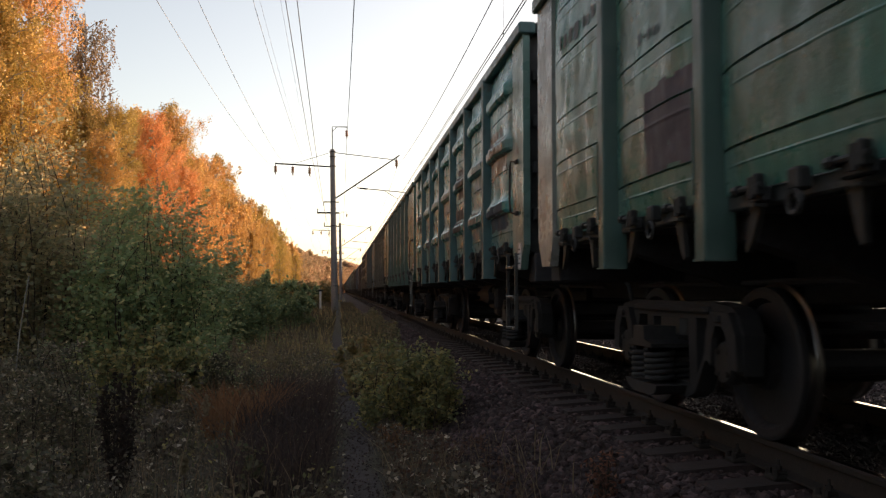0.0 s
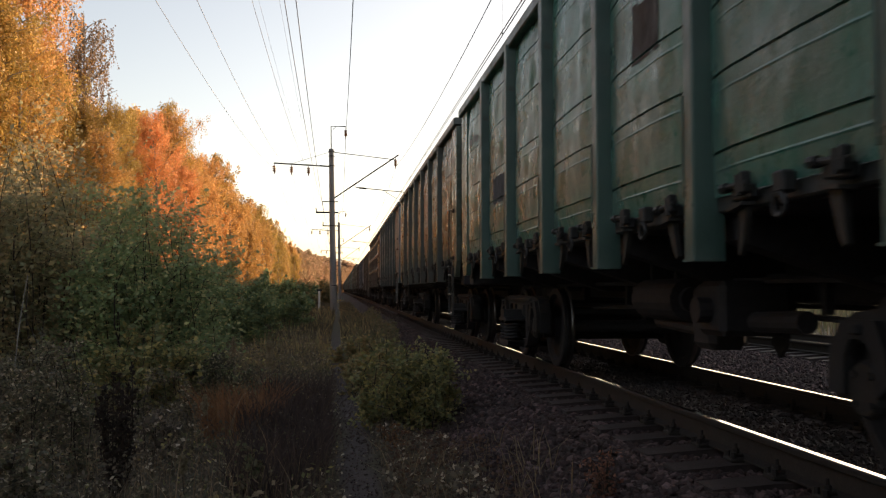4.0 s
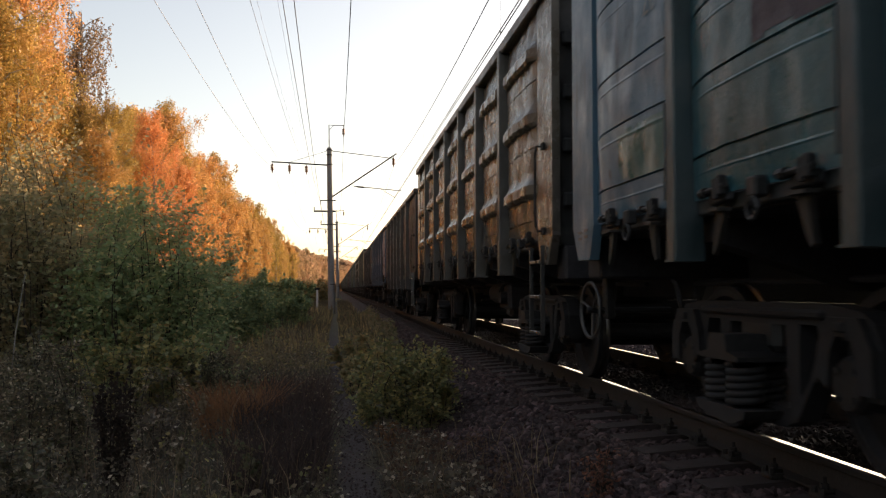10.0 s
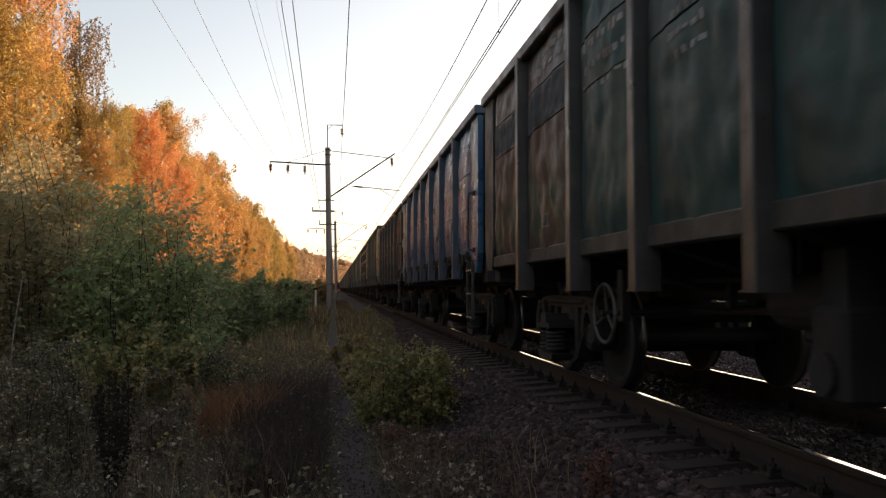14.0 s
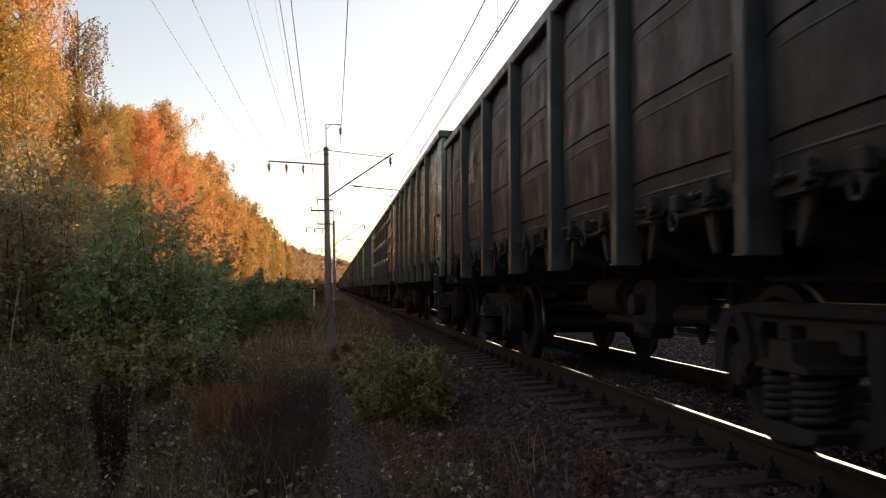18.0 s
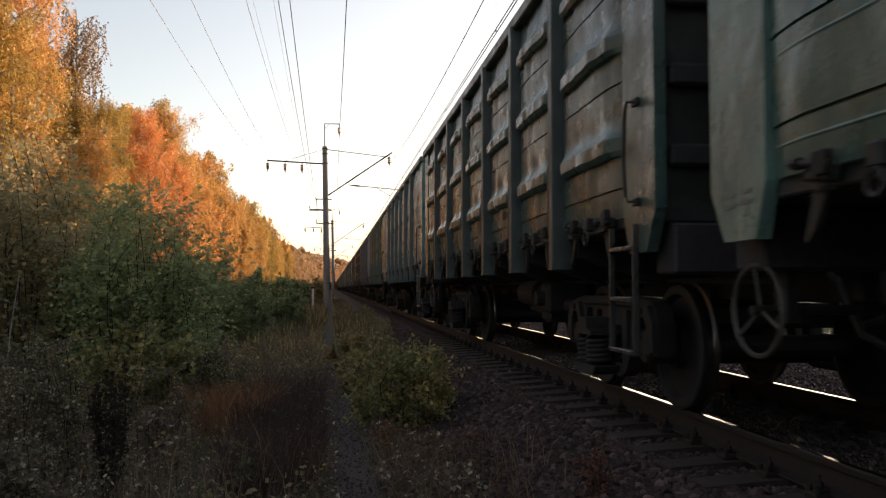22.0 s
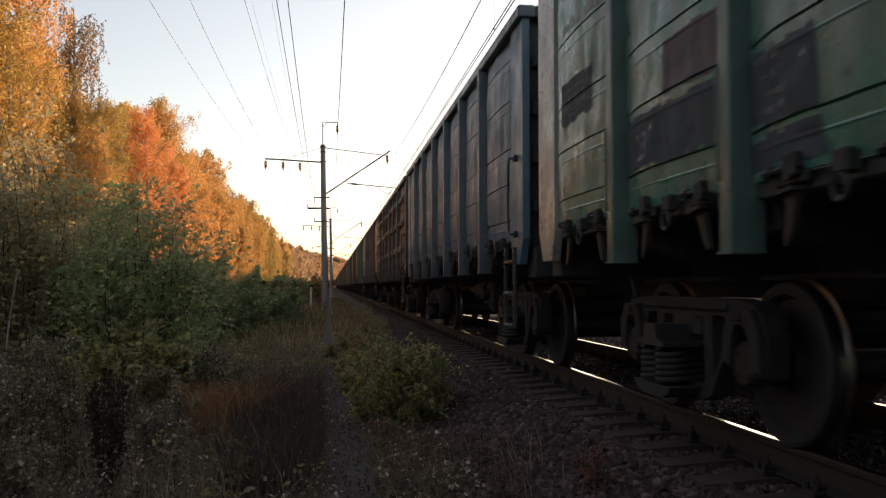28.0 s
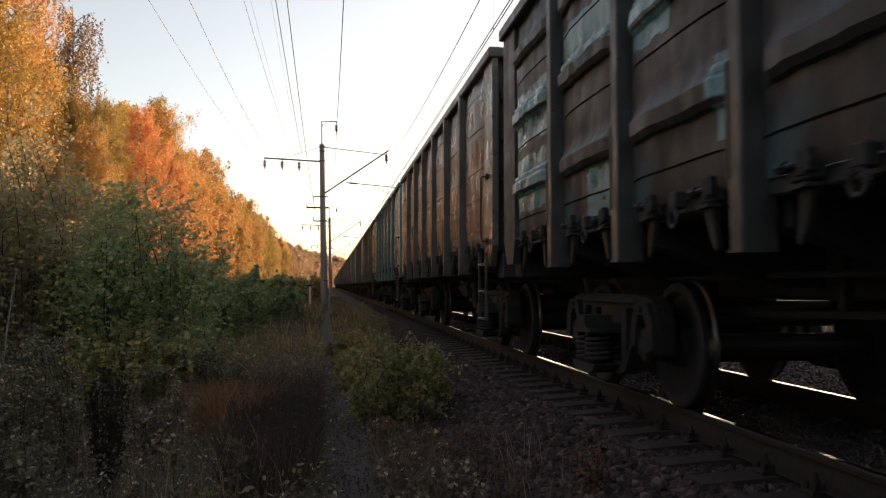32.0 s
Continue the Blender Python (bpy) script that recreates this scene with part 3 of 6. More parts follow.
def side_frame_mesh():
    """Cast three-piece bogie side frame, facing -x, centred between its axles."""
    half = [(0.30, 0.19), (0.44, 0.24), (0.60, 0.46), (0.70, 0.52), (0.76, 0.44), (0.80, 0.62), (0.86, 0.69), (0.99, 0.69), (1.05, 0.62), (1.06, 0.42), (1.17, 0.42), (1.18, 0.66), (1.13, 0.77), (1.02, 0.83), (0.75, 0.86)]
    outer = half + [(-a, b) for a, b in half[::-1]]
    holes = [[(-0.36, 0.30), (0.36, 0.30), (0.33, 0.74), (-0.33, 0.74)], [(0.47, 0.36), (0.56, 0.46), (0.68, 0.66), (0.64, 0.75), (0.47, 0.75)], [(-0.47, 0.36), (-0.47, 0.75), (-0.64, 0.75), (-0.68, 0.66), (-0.56, 0.46)]]
    bm = bmesh.new()
    loops = []
    for pts in [outer] + holes:
        vs = [bm.verts.new((0, a, b)) for a, b in pts]
        loops += [bm.edges.new((vs[i], vs[(i + 1) % len(vs)])) for i in range(len(vs))]
    bmesh.ops.triangle_fill(bm, edges=loops, use_beauty=True)
    got = bmesh.ops.extrude_face_region(bm, geom=bm.faces[:])
    bmesh.ops.translate(bm, vec=(-0.13, 0, 0), verts=[v for v in got["geom"] if isinstance(v, bmesh.types.BMVert)])
    bmesh.ops.recalc_face_normals(bm, faces=bm.faces)
    box(bm, -0.16, 0.0, -0.72, 0.72, 0.78, 0.83, 0.015)
    extrude_outline(bm, [(-0.30, 0.275), (-0.26, 0.225), (-0.16, 0.195), (0.18, 0.195), (0.30, 0.225), (0.36, 0.275)], -0.35, 0.02, "x")
    for s in (-1, 1):
        extrude_outline(bm, [(s * 0.79, 0.45), (s * 0.82, 0.63), (s * 0.87, 0.71), (s * 0.98, 0.71), (s * 1.03, 0.63), (s * 1.05, 0.45), (s * 1.17, 0.45), (s * 1.16, 0.66), (s * 1.06, 0.80), (s * 0.80, 0.80), (s * 0.72, 0.66), (s * 0.70, 0.52)], -0.175, -0.13, "x")
        box(bm, -0.20, -0.13, s * 0.925 - 0.035, s * 0.925 + 0.035, 0.73, 0.78, 0.01)
    return mesh_of("side_frame", bm)


def spcornersmesh():
    """One coil swept along a helix."""
    bm = bmesh.new()
    turns, seg, sides = 5.6, 16, 6
    rows = []
    for i in range(int(turns * seg) + 1):
        a = 2 * math.pi * i / seg
        z = 0.29 + 0.23 * i / (turns * seg)
        c, o = Vector((0.092 * math.cos(a), 0.092 * math.sin(a), z)), Vector((math.cos(a), math.sin(a), 0))
        rows.append([bm.verts.new(c + 0.021 * (o * math.cos(b) + Vector((0, 0, 1)) * math.sin(b))) for b in (2 * math.pi * j / sides for j in range(sides))])
    for p, q in zip(rows, rows[1:]):
        for j in range(sides):
            bm.faces.new((p[j], q[j], q[(j + 1) % sides], p[(j + 1) % sides]))
    return mesh_of("coil_spring", bm, True)


def wheelset_mesh():
    """Axle and two flanged wheels about the x axis."""
    bm = bmesh.new()
    m = Matrix.Rotation(radians(90), 4, "Y")
    rod(bm, (-1.05, 0, 0), (1.05, 0, 0), 0.085, 14)
    for s in (-1, 1):
        x = s * 0.796
        prof = [(0.10, -0.09), (0.16, -0.09), (0.17, -0.03), (0.38, -0.01), (0.41, -0.065), (0.455, -0.065), (0.4785, -0.055), (0.4785, -0.012), (0.4785, 0.030), (0.482, 0.036), (0.507, 0.045), (0.507, 0.060), (0.49, 0.066), (0.41, 0.066), (0.38, 0.03), (0.17, 0.06), (0.10, 0.09)]
        lathe(bm, [(r, h * -s) for r, h in prof], Matrix.Translation((x, 0, 0)) @ m, 40)
    for k in range(3):
        a = 2 * math.pi * k / 3
        for s in (-1, 1):
            rod(bm, (s * 0.86, 0.12 * math.sin(a), 0.12 * math.cos(a)), (s * 0.90, 0.12 * math.sin(a), 0.12 * math.cos(a)), 0.02, 6)
    bmesh.ops.recalc_face_normals(bm, faces=bm.faces)
    for f in bm.faces:
        if all(math.hypot(v.co.y, v.co.z) > 0.47 and abs(v.co.x) < 0.812 for v in f.verts):
            f.material_index = 1
    me = mesh_of("wheelset", bm, False)
    me.materials.append(None)
    me.materials.append(TREAD)
    return me


def axle_box_mesh():
    bm = bmesh.new()
    box(bm, -0.12, 0.06, -0.125, 0.125, -0.12, 0.20, 0.03)
    lathe(bm, [(0.0, -0.19), (0.12, -0.19), (0.14, -0.16), (0.14, -0.10)], Matrix.Rotation(radians(90), 4, "Y"), 18)
    for a in range(4):
        t = radians(45 + 90 * a)
        rod(bm, (-0.205, 0.095 * math.cos(t), 0.095 * math.sin(t)), (-0.17, 0.095 * math.cos(t), 0.095 * math.sin(t)), 0.018, 6)
    return mesh_of("axle_box", bm)


def bolster_mesh():
    bm = bmesh.new()
    box(bm, -1.1, 1.1, -0.22, 0.22, 0.58, 0.80, 0.04)
    box(bm, -0.3, 0.3, -0.3, 0.3, 0.80, 0.96)
    rod(bm, (-0.7, -0.45, 0.35), (0.7, -0.45, 0.35), 0.05, 8)
    rod(bm, (-0.7, 0.45, 0.35), (0.7, 0.45, 0.35), 0.05, 8)
    return mesh_of("bogie", bm)


def coupler_mesh():
    bm = bmesh.new()
    box(bm, -0.11, 0.11, -0.35, 0.35, -0.12, 0.12, 0.02)
    extrude_outline(bm, [(-0.20, 0.30), (-0.24, 0.55), (-0.10, 0.62), (-0.06, 0.48), (0.06, 0.48), (0.14, 0.62), (0.26, 0.55), (0.22, 0.30)], -0.19, 0.19, "z")
    tube(bm, [(-0.3, 0.2, 0.1), (-0.34, 0.4, -0.25), (-0.34, 0.62, -0.30)], 0.025)
    return mesh_of("coupler", bm)


def ladder_meshes():
    stile = box(bmesh.new(), -0.020, 0.020, -0.012, 0.012, 0.50, 1.34, 0.004)
    rung = box(bmesh.new(), -0.030, 0.022, 0.016, 0.454, -0.014, 0.014, 0.004)
    return mesh_of("stile", stile), mesh_of("rung", rung)


def handrail_mesh():
    bm = bmesh.new()
    tube(bm, [(0.0, 0.0, 2.27), (-0.075, 0.0, 2.275), (-0.085, 0.005, 2.21), (-0.082, 0.03, 2.0), (-0.085, 0.035, 1.80), (-0.088, 0.012, 1.66), (-0.085, 0.0, 1.52), (-0.07, 0.0, 1.475), (0.0, 0.0, 1.475)], 0.0115)
    box(bm, -0.03, 0.0, -0.045, 0.045, 2.24, 2.31, 0.008)
    box(bm, -0.03, 0.0, -0.045, 0.045, 1.44, 1.51, 0.008)
    return mesh_of("handrail", bm)


def handwheel_meshes():
    """The rim, one spoke, the shaft and the bracket of a brake handwheel."""
    rim, spoke, shaft, bracket = (bmesh.new() for _ in range(4))
    ring(rim, Matrix.Rotation(radians(90), 4, "Y"), 0.225, 0.014, 28, 6)
    rod(spoke, (0.02, 0, 0.02), (0, 0, 0.22), 0.011, 6)
    rod(shaft, (-0.03, 0, 0), (0.7, 0, 0.0), 0.026, 8)
    box(bracket, 0.12, 0.20, -0.05, 0.05, -0.07, 0.34, 0.01)
    return mesh_of("brake_handwheel", rim), mesh_of("spoke", spoke), mesh_of("shaft", shaft), mesh_of("bracket", bracket)


def reservoir_mesh():
    bm = bmesh.new()
    rod(bm, (-0.75, -0.45, 0.86), (-0.75, 0.45, 0.86), 0.17, 18)
    rod(bm, (-0.75, -0.52, 0.86), (-0.75, 0.52, 0.86), 0.10, 14)
    box(bm, -0.8, -0.7, -0.3, -0.25, 0.95, 1.33)
    box(bm, -0.8, -0.7, 0.25, 0.3, 0.95, 1.33)
    return mesh_of("air_reservoir", bm)


def rigging_meshes():
    rod_bm = tube(bmesh.new(), [(0, -4.0, -0.08), (0, -1.0, 0.0), (0, 1.0, 0.0), (0, 4.0, -0.08)], 0.025)
    pipe = tube(bmesh.new(), [(-0.62, -6.4, 0.98), (-0.62, -2.0, 1.0), (-0.62, 2.0, 1.0), (-0.62, 6.4, 0.98)], 0.022)
    cyl = rod(bmesh.new(), (-0.1, 0.9, 0.85), (-0.1, 1.6, 0.85), 0.19, 16)
    lever = box(bmesh.new(), -0.5, 0.45, 0.2, 0.28, 0.74, 0.82, 0.01)
    hanger = box(bmesh.new(), -0.03, 0.03, -0.03, 0.03, 0.78, 1.33)
    return mesh_of("brake_rod", rod_bm), mesh_of("air_pipe", pipe), mesh_of("brake_cylinder", cyl), mesh_of("brake_lever", lever), mesh_of("hanger", hanger)


def brake_gear_meshes():
    """Air tank, brake valve, slack adjuster rods, cross shaft and bracket slung under the floor."""
    tank, valve, rear, front, shaft, bracket = (bmesh.new() for _ in range(6))
    box(tank, -0.95, -0.45, -1.45, -1.05, 0.62, 1.0, 0.04)
    box(valve, -0.85, -0.55, -1.05, -0.70, 0.50, 0.98, 0.05)
    rod(rear, (-0.70, -1.45, 0.72), (-0.70, -2.1, 0.74), 0.07, 12)
    rod(front, (-0.70, -0.72, 0.62), (-0.70, 0.35, 0.66), 0.05, 10)
    rod(shaft, (-1.05, -1.25, 0.80), (-0.35, -1.25, 0.80), 0.09, 12)
    extrude_outline(bracket, [(-1.40, 1.05), (-1.10, 1.05), (-1.16, 0.55), (-1.24, 0.46), (-1.33, 0.55)], -0.44, -0.40, "x")
    names = ("air_tank", "brake_valve", "slack_adjuster", "slack_adjuster", "cross_shaft", "valve_bracket")
    return [(name, mesh_of(name, bm)) for name, bm in zip(names, (tank, valve, rear, front, shaft, bracket))]


def far_side_mesh(kind):
    bm = bmesh.new()
    top = TOPS[kind]
    box(bm, 1.46, 1.52, -HALF, HALF, 1.35, top - 0.06)
    for y in [e * p for p in POSTS[kind] for e in (-1, 1)]:
        box(bm, 1.52, 1.62, y - 0.09, y + 0.09, 1.1, top - 0.08)
    box(bm, 1.44, 1.6, -HALF, HALF, top - 0.13, top)
    return mesh_of("far_side_wall", bm)


def rail_beam(kind):
    bm = bmesh.new()
    top = TOPS[kind]
    box(bm, -1.625, -1.44, -HALF - 0.04, HALF + 0.04, top - 0.13, top, 0.015)
    return mesh_of("top_chord", bm)


def sill_mesh(kind):
    bm = bmesh.new()
    if kind == "flat":
        box(bm, -1.56, -1.44, -HALF + 0.1, HALF - 0.1, 1.195, 1.33, 0.01)
    else:
        box(bm, -1.51, -1.42, -HALF + 0.1, HALF - 0.1, 1.34, 1.43, 0.01)
    return mesh_of("side_sill", bm)


SHARED = {}


def shared_meshes():
    s = SHARED
    for kind in TOPS:
        s["post " + kind], s["plate " + kind] = post_mesh(kind), plate_mesh(kind)
        s["chord " + kind], s["sill " + kind], s["farside " + kind] = rail_beam(kind), sill_mesh(kind), far_side_mesh(kind)
        s["end " + kind] = end_meshes(TOPS[kind])
    s["floor"], s["sill"], s["bearer"] = underframe_meshes()
    s["lock"], s["hook"], s["hinge"] = hatch_meshes()
    s["frame"], s["spring"], s["wheels"], s["axle"], s["bolster"] = side_frame_mesh(), spcornersmesh(), wheelset_mesh(), axle_box_mesh(), bolster_mesh()
    s["coupler"], s["handrail"], s["handwheel"] = coupler_mesh(), handrail_mesh(), handwheel_meshes()
    s["stile"], s["rung"] = ladder_meshes()
    bm = extrude_outline(bmesh.new(), [(-0.25, 0.535), (0.25, 0.535), (0.25, 0.56), (0.12, 0.585), (0.10, 0.68), (-0.10, 0.68), (-0.12, 0.585), (-0.25, 0.56)], -0.34, 0.1, "x")
    s["bolsterend"] = mesh_of("bolster_end", bm)
    s["reservoir"], s["gear"] = reservoir_mesh(), brake_gear_meshes()
    s["rod"], s["pipe"], s["cylinder"], s["lever"], s["hanger"] = rigging_meshes()


def side_sheet(kind, width, variant):
    """One of a few dented side sheets of that kind and width."""
    key = (kind, round(width, 3), variant)
    if key not in SHARED:
        SHARED[key] = panel_mesh(kind, width, 3.0 + 11 * variant + len(kind) + 5.3 * width)
    return SHARED[key]


WAGONS, WHEELS = [], []


# wagon: where its brake handwheel sits, along and up
WHEEL_PLACES = {3: (6.84, 0.71), 6: (2.0, 0.745), 9: (6.40, 0.825), 10: (6.41, 0.76)}


def wagon(index, kind, coat, plate_coat, post_coat, label, detailed=True, handwheel=False):
    s = SHARED
    rng = random.Random(index + 50)
    root = new("gondola_wagon")
    tagged(root, label, "freight wagon", "wagons of the freight train")
    put("floor", s["floor"], STEEL_BLACK, root)
    put("centre_sill", s["sill"], STEEL_BLACK, root)
    for y in [e * p for p in POSTS[kind] for e in (-1, 1)] if detailed else ():
        put("cross_bearer", s["bearer"], STEEL_BLACK, root, pose(0, y, 0))
    put("far_side_wall", s["farside " + kind], coat, root)
    end_wall, end_rib, end_post, end_chord, end_beam = s["end " + kind]
    put("top_chord", s["chord " + kind], post_coat, root)
    put("side_sill", s["sill " + kind], COATS["sill"], root)
    for end in (-1, 1):
        # end walls: shade of the gap between wagons is put into the sooty colour
        wall = put("end_wall", end_wall, COATS["soot_shade"], root, pose(0, end * (HALF - 0.12), 0, 0, 0, 0 if end > 0 else 180))
        put("end_chord", end_chord, COATS["soot_shade"], wall)
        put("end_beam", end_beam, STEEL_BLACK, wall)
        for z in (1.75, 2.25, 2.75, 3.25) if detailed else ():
            put("rib", end_rib, COATS["soot_shade"], wall, pose(0, 0, z))
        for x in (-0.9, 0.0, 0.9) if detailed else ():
            put("end_post", end_post, COATS["soot_shade"], wall, pose(x, 0, 0))
        put("corner_plate", s["plate " + kind], plate_coat, root, pose(0, HALF - 0.27, 0) if end > 0 else pose(0, -HALF + 0.27, 0) @ Matrix.Diagonal((1, -1, 1, 1)))
        put("coupler", s["coupler"], STEEL_DARK, root, pose(0, end * (HALF + 0.05), 1.0, 0, 0, 0 if end > 0 else 180))
    posts = [-p for p in POSTS[kind][::-1]] + list(POSTS[kind])
    edges = [-HALF + 0.49] + posts + [HALF - 0.49]
    for i in range(7):
        y = 0.5 * (edges[i] + edges[i + 1])
        me, width, seed = side_sheet(kind, edges[i + 1] - edges[i] - 0.06, rng.randrange(2 if i in (0, 6) else 4))
        sheet = put("side_panel", me, COATS[SHEETS[index][i]] if i in SHEETS.get(index, ()) else coat, root, pose(0, y, 0))
        for where, tone, areas in MARKS.get(index, ()):
            if where == i:
                word = "stencil_lettering" if len(areas) > 2 else "repaint_patch"
                put(word, overlay_mesh(word, kind, width, seed, areas, 0.005 if len(areas) > 2 else 0.003, len(areas) <= 2), COATS[tone], sheet)["kind"] = "stuff" if len(areas) > 2 else ""
        for where, text, u, z, tall in FIGURES.get(index, ()):
            if where == i:
                put("stencil_figures", figures_mesh(text, kind, width, seed, u, z, tall), COATS["white"], sheet, None, "worn white figures " + text)
        if kind != "flat" and detailed:
            for dy in (-0.42, 0.40):
                put("hatch_lock", s["lock"], STEEL_DARK, root, pose(-1.555, y + dy, 1.40 + rng.uniform(-0.015, 0.02), rng.uniform(-8, 8)) @ Matrix.Diagonal((0.85, 0.9, 0.8, 1)))
                put("latch_hook", s["hook"], HOOK, root, pose(-1.535, y + dy, 1.34, rng.uniform(-8, 8)) @ Matrix.Diagonal((1, 0.75 if dy > 0 else -0.75, 0.75, 1)))
            put("hatch_hinge", s["hinge"], STEEL_DARK, root, pose(-1.56, y - 0.02, 1.40))
    for y in posts:
        put("side_post", s["post " + kind], post_coat, root, pose(0, y, 0))
    for end in (-1, 1):
        yb = end * 4.325 + 0.09
        bogie = put("bogie", s["bolster"], STEEL_DARK, root, pose(0, yb, 0))
        put("side_frame", s["frame"], CASTING, bogie, pose(-0.97, 0, 0))
        put("side_frame", s["frame"], CASTING, bogie, pose(0.97, 0, 0, 0, 0, 180))
        for k in (-1, 1):
            ws = put("wheelset", s["wheels"], WHEEL, bogie, pose(0, k * 0.925, 0.4785))
            if detailed and index >= 0:
                WHEELS.append((ws, k * 0.925))
            if detailed:
                put("axle_box", s["axle"], STEEL_DARK, bogie, pose(-0.93, k * 0.925, 0.48))
        if detailed:
            for dx, dy in ((-1.23, -0.125), (-1.23, 0.145), (-1.04, 0.01)):
                put("coil_spring", s["spring"], CASTING, bogie, pose(dx, dy, 0))
            put("bolster_end", s["bolsterend"], STEEL_DARK, bogie, pose(-1.0, 0, 0))
    put("air_reservoir", s["reservoir"], STEEL_BLACK, root)
    put("air_pipe", s["pipe"], STEEL_BLACK, root)
    put("brake_cylinder", s["cylinder"], STEEL_BLACK, root)
    if detailed:
        put("brake_rod", s["rod"], STEEL_BLACK, root, pose(-0.45, 0, 0.78))
        put("brake_rod", s["rod"], STEEL_BLACK, root, pose(0.40, 0, 0.80))
        for name, me in s["gear"]:
            put(name, me, STEEL_BLACK, root)
        put("brake_lever", s["lever"], STEEL_BLACK, root)
        for y in (-1.9, 1.9):
            put("hanger", s["hanger"], STEEL_BLACK, root, pose(-0.45, y, 0))
    if detailed:
        tread = COATS["rail" if index in (2, 4, 6, 11) else "step"]
        ladder = put("step_ladder", s["stile"], tread, root, pose(-1.60, -6.33, 0))
        put("stile", s["stile"], tread, ladder, pose(0, 0.47, 0))
        for z in (0.52, 0.86, 1.19):
            put("rung", s["rung"], tread, ladder, pose(0, 0, z))
        put("handrail", s["handrail"], STEEL_DARK, root, pose(-1.575, -HALF + 0.30, 0.73) @ Matrix.Diagonal((1, 1, 0.71, 1)) if index < 2 else pose(-1.575, -HALF + 0.28, 0.30) @ Matrix.Diagonal((1, 1, 0.80, 1)) if index == 10 else pose(-1.575, -HALF + 0.30, 0))
        hose = tube(bmesh.new(), [(-0.45, -HALF + 0.02, 1.02), (-0.47, -HALF - 0.12, 0.98), (-0.47, -HALF - 0.24, 0.80), (-0.44, -HALF - 0.30, 0.66), (-0.36, -HALF - 0.42, 0.60)], 0.024, 8)
        part("brake_hose", hose, STEEL_DARK, root)
        if index == 14:
            card = part("placard", box(bmesh.new(), -1.584, -1.577, -HALF - 0.035, -HALF + 0.225, 1.37, 1.59), COATS["tan"], root, "tan wooden placard on the corner plate")
            part("paper", box(bmesh.new(), -1.588, -1.584, -HALF - 0.02, -HALF + 0.16, 1.415, 1.53), COATS["paper"], card, "yellowed paper sheet")
            for y0, y1, z in ((-0.03, 0.21, 1.555), (-0.02, 0.10, 1.54), (-0.02, 0.21, 1.392), (0.02, 0.13, 1.49), (0.02, 0.10, 1.46)):
                part("print_bar", box(bmesh.new(), -1.591, -1.584, -HALF + y0, -HALF + y1, z, z + 0.014), COATS["tanbar"], card)
        if index in (1, 2):
            y0, z0 = (-HALF + 0.12, 1.17) if index == 1 else (-HALF, 1.36)
            sheet = box(bmesh.new(), -1.582, -1.577, y0, y0 + (0.15 if index == 1 else 0.20), z0, z0 + 0.28)
            card = part("placard", sheet, COATS["placard"], root, "pale enamel placard on the corner plate")
            for k in range(4):
                part("print_bar", box(bmesh.new(), -1.586, -1.582, y0 + 0.03, y0 + 0.12 - 0.02 * (k % 2), z0 + 0.05 + 0.05 * k, z0 + 0.065 + 0.05 * k), COATS["darkpaint"], card)
        if index in (4, 9, 13):
            for y, z in ((0.16, 1.32), (0.16, 1.37), (0.33, 1.33), (0.33, 1.38)):
                part("stencil_bar", box(bmesh.new(), -1.579, -1.5755, HALF - y - 0.10, HALF - y, z, z + 0.022), COATS["white"], root)
        if index == 7:
            for z in (1.36, 2.13, 3.12):
                part("corner_bracket", box(bmesh.new(), -1.60, -1.50, HALF - 0.03, HALF + 0.09, z, z + 0.20, 0.01), COATS["sky"], root)
        if kind == "flat":
            bm = box(bmesh.new(), -1.34, -1.06, -1.04, -0.76, 0.42, 0.86, 0.03)
            box(bm, -1.30, -1.10, -1.00, -0.80, 0.84, 1.12, 0.01)
            valve = part("air_distributor", bm, CASTING, root)
            part("cover", rod(bmesh.new(), (-1.37, -0.90, 0.56), (-1.33, -0.90, 0.56), 0.10, 16), CASTING, valve)
        if handwheel:
            rim, spoke, shaft, bracket = s["handwheel"]
            brake = put("brake_handwheel", rim, HANDWHEEL, root, pose(-1.44, *WHEEL_PLACES.get(index, (HALF - 0.02, 0.76)), 0, 0, 3), "worn steel brake handwheel")
            for turn in (20, 140, 260):
                put("spoke", spoke, HANDWHEEL, brake, pose(0, 0, 0, turn + 37 * index))
            put("shaft", shaft, STEEL_DARK, brake)
            put("bracket", bracket, STEEL_DARK, brake)
    WAGONS.append((root, index))
    return root


# wagon: (panel, figures, place across the panel, foot, height)
FIGURES = {5: [(5, "24", 0.5, 1.485, 0.10)], 4: [(6, "20", 0.25, 2.66, 0.16)], 1: [(6, "28", 0.45, 2.50, 0.22)], 6: [(5, "22", 0.5, 1.50, 0.14)], 8: [(5, "20", 0.5, 2.46, 0.2)], 12: [(5, "23", 0.72, 1.72, 0.17)]}


def figures_mesh(text, kind, width, seed, u, z, tall):
    """Stencilled figures that follow the sheet they are painted on."""
    curve = bpy.data.curves.new("figures", "FONT")
    curve.body, curve.size, curve.align_x = text, tall * 1.4, "CENTER"
    holder = bpy.data.objects.new("figures", curve)
    me = bpy.data.meshes.new_from_object(holder)
    bpy.data.objects.remove(holder)
    bpy.data.curves.remove(curve)
    for v in me.vertices:
        y, h = (u - 0.5) * width - v.co.x, z + v.co.y
        v.co = (PANEL_X - 0.007 - sheet_out(kind, width, seed, y / width + 0.5, h), y, h)
    return me


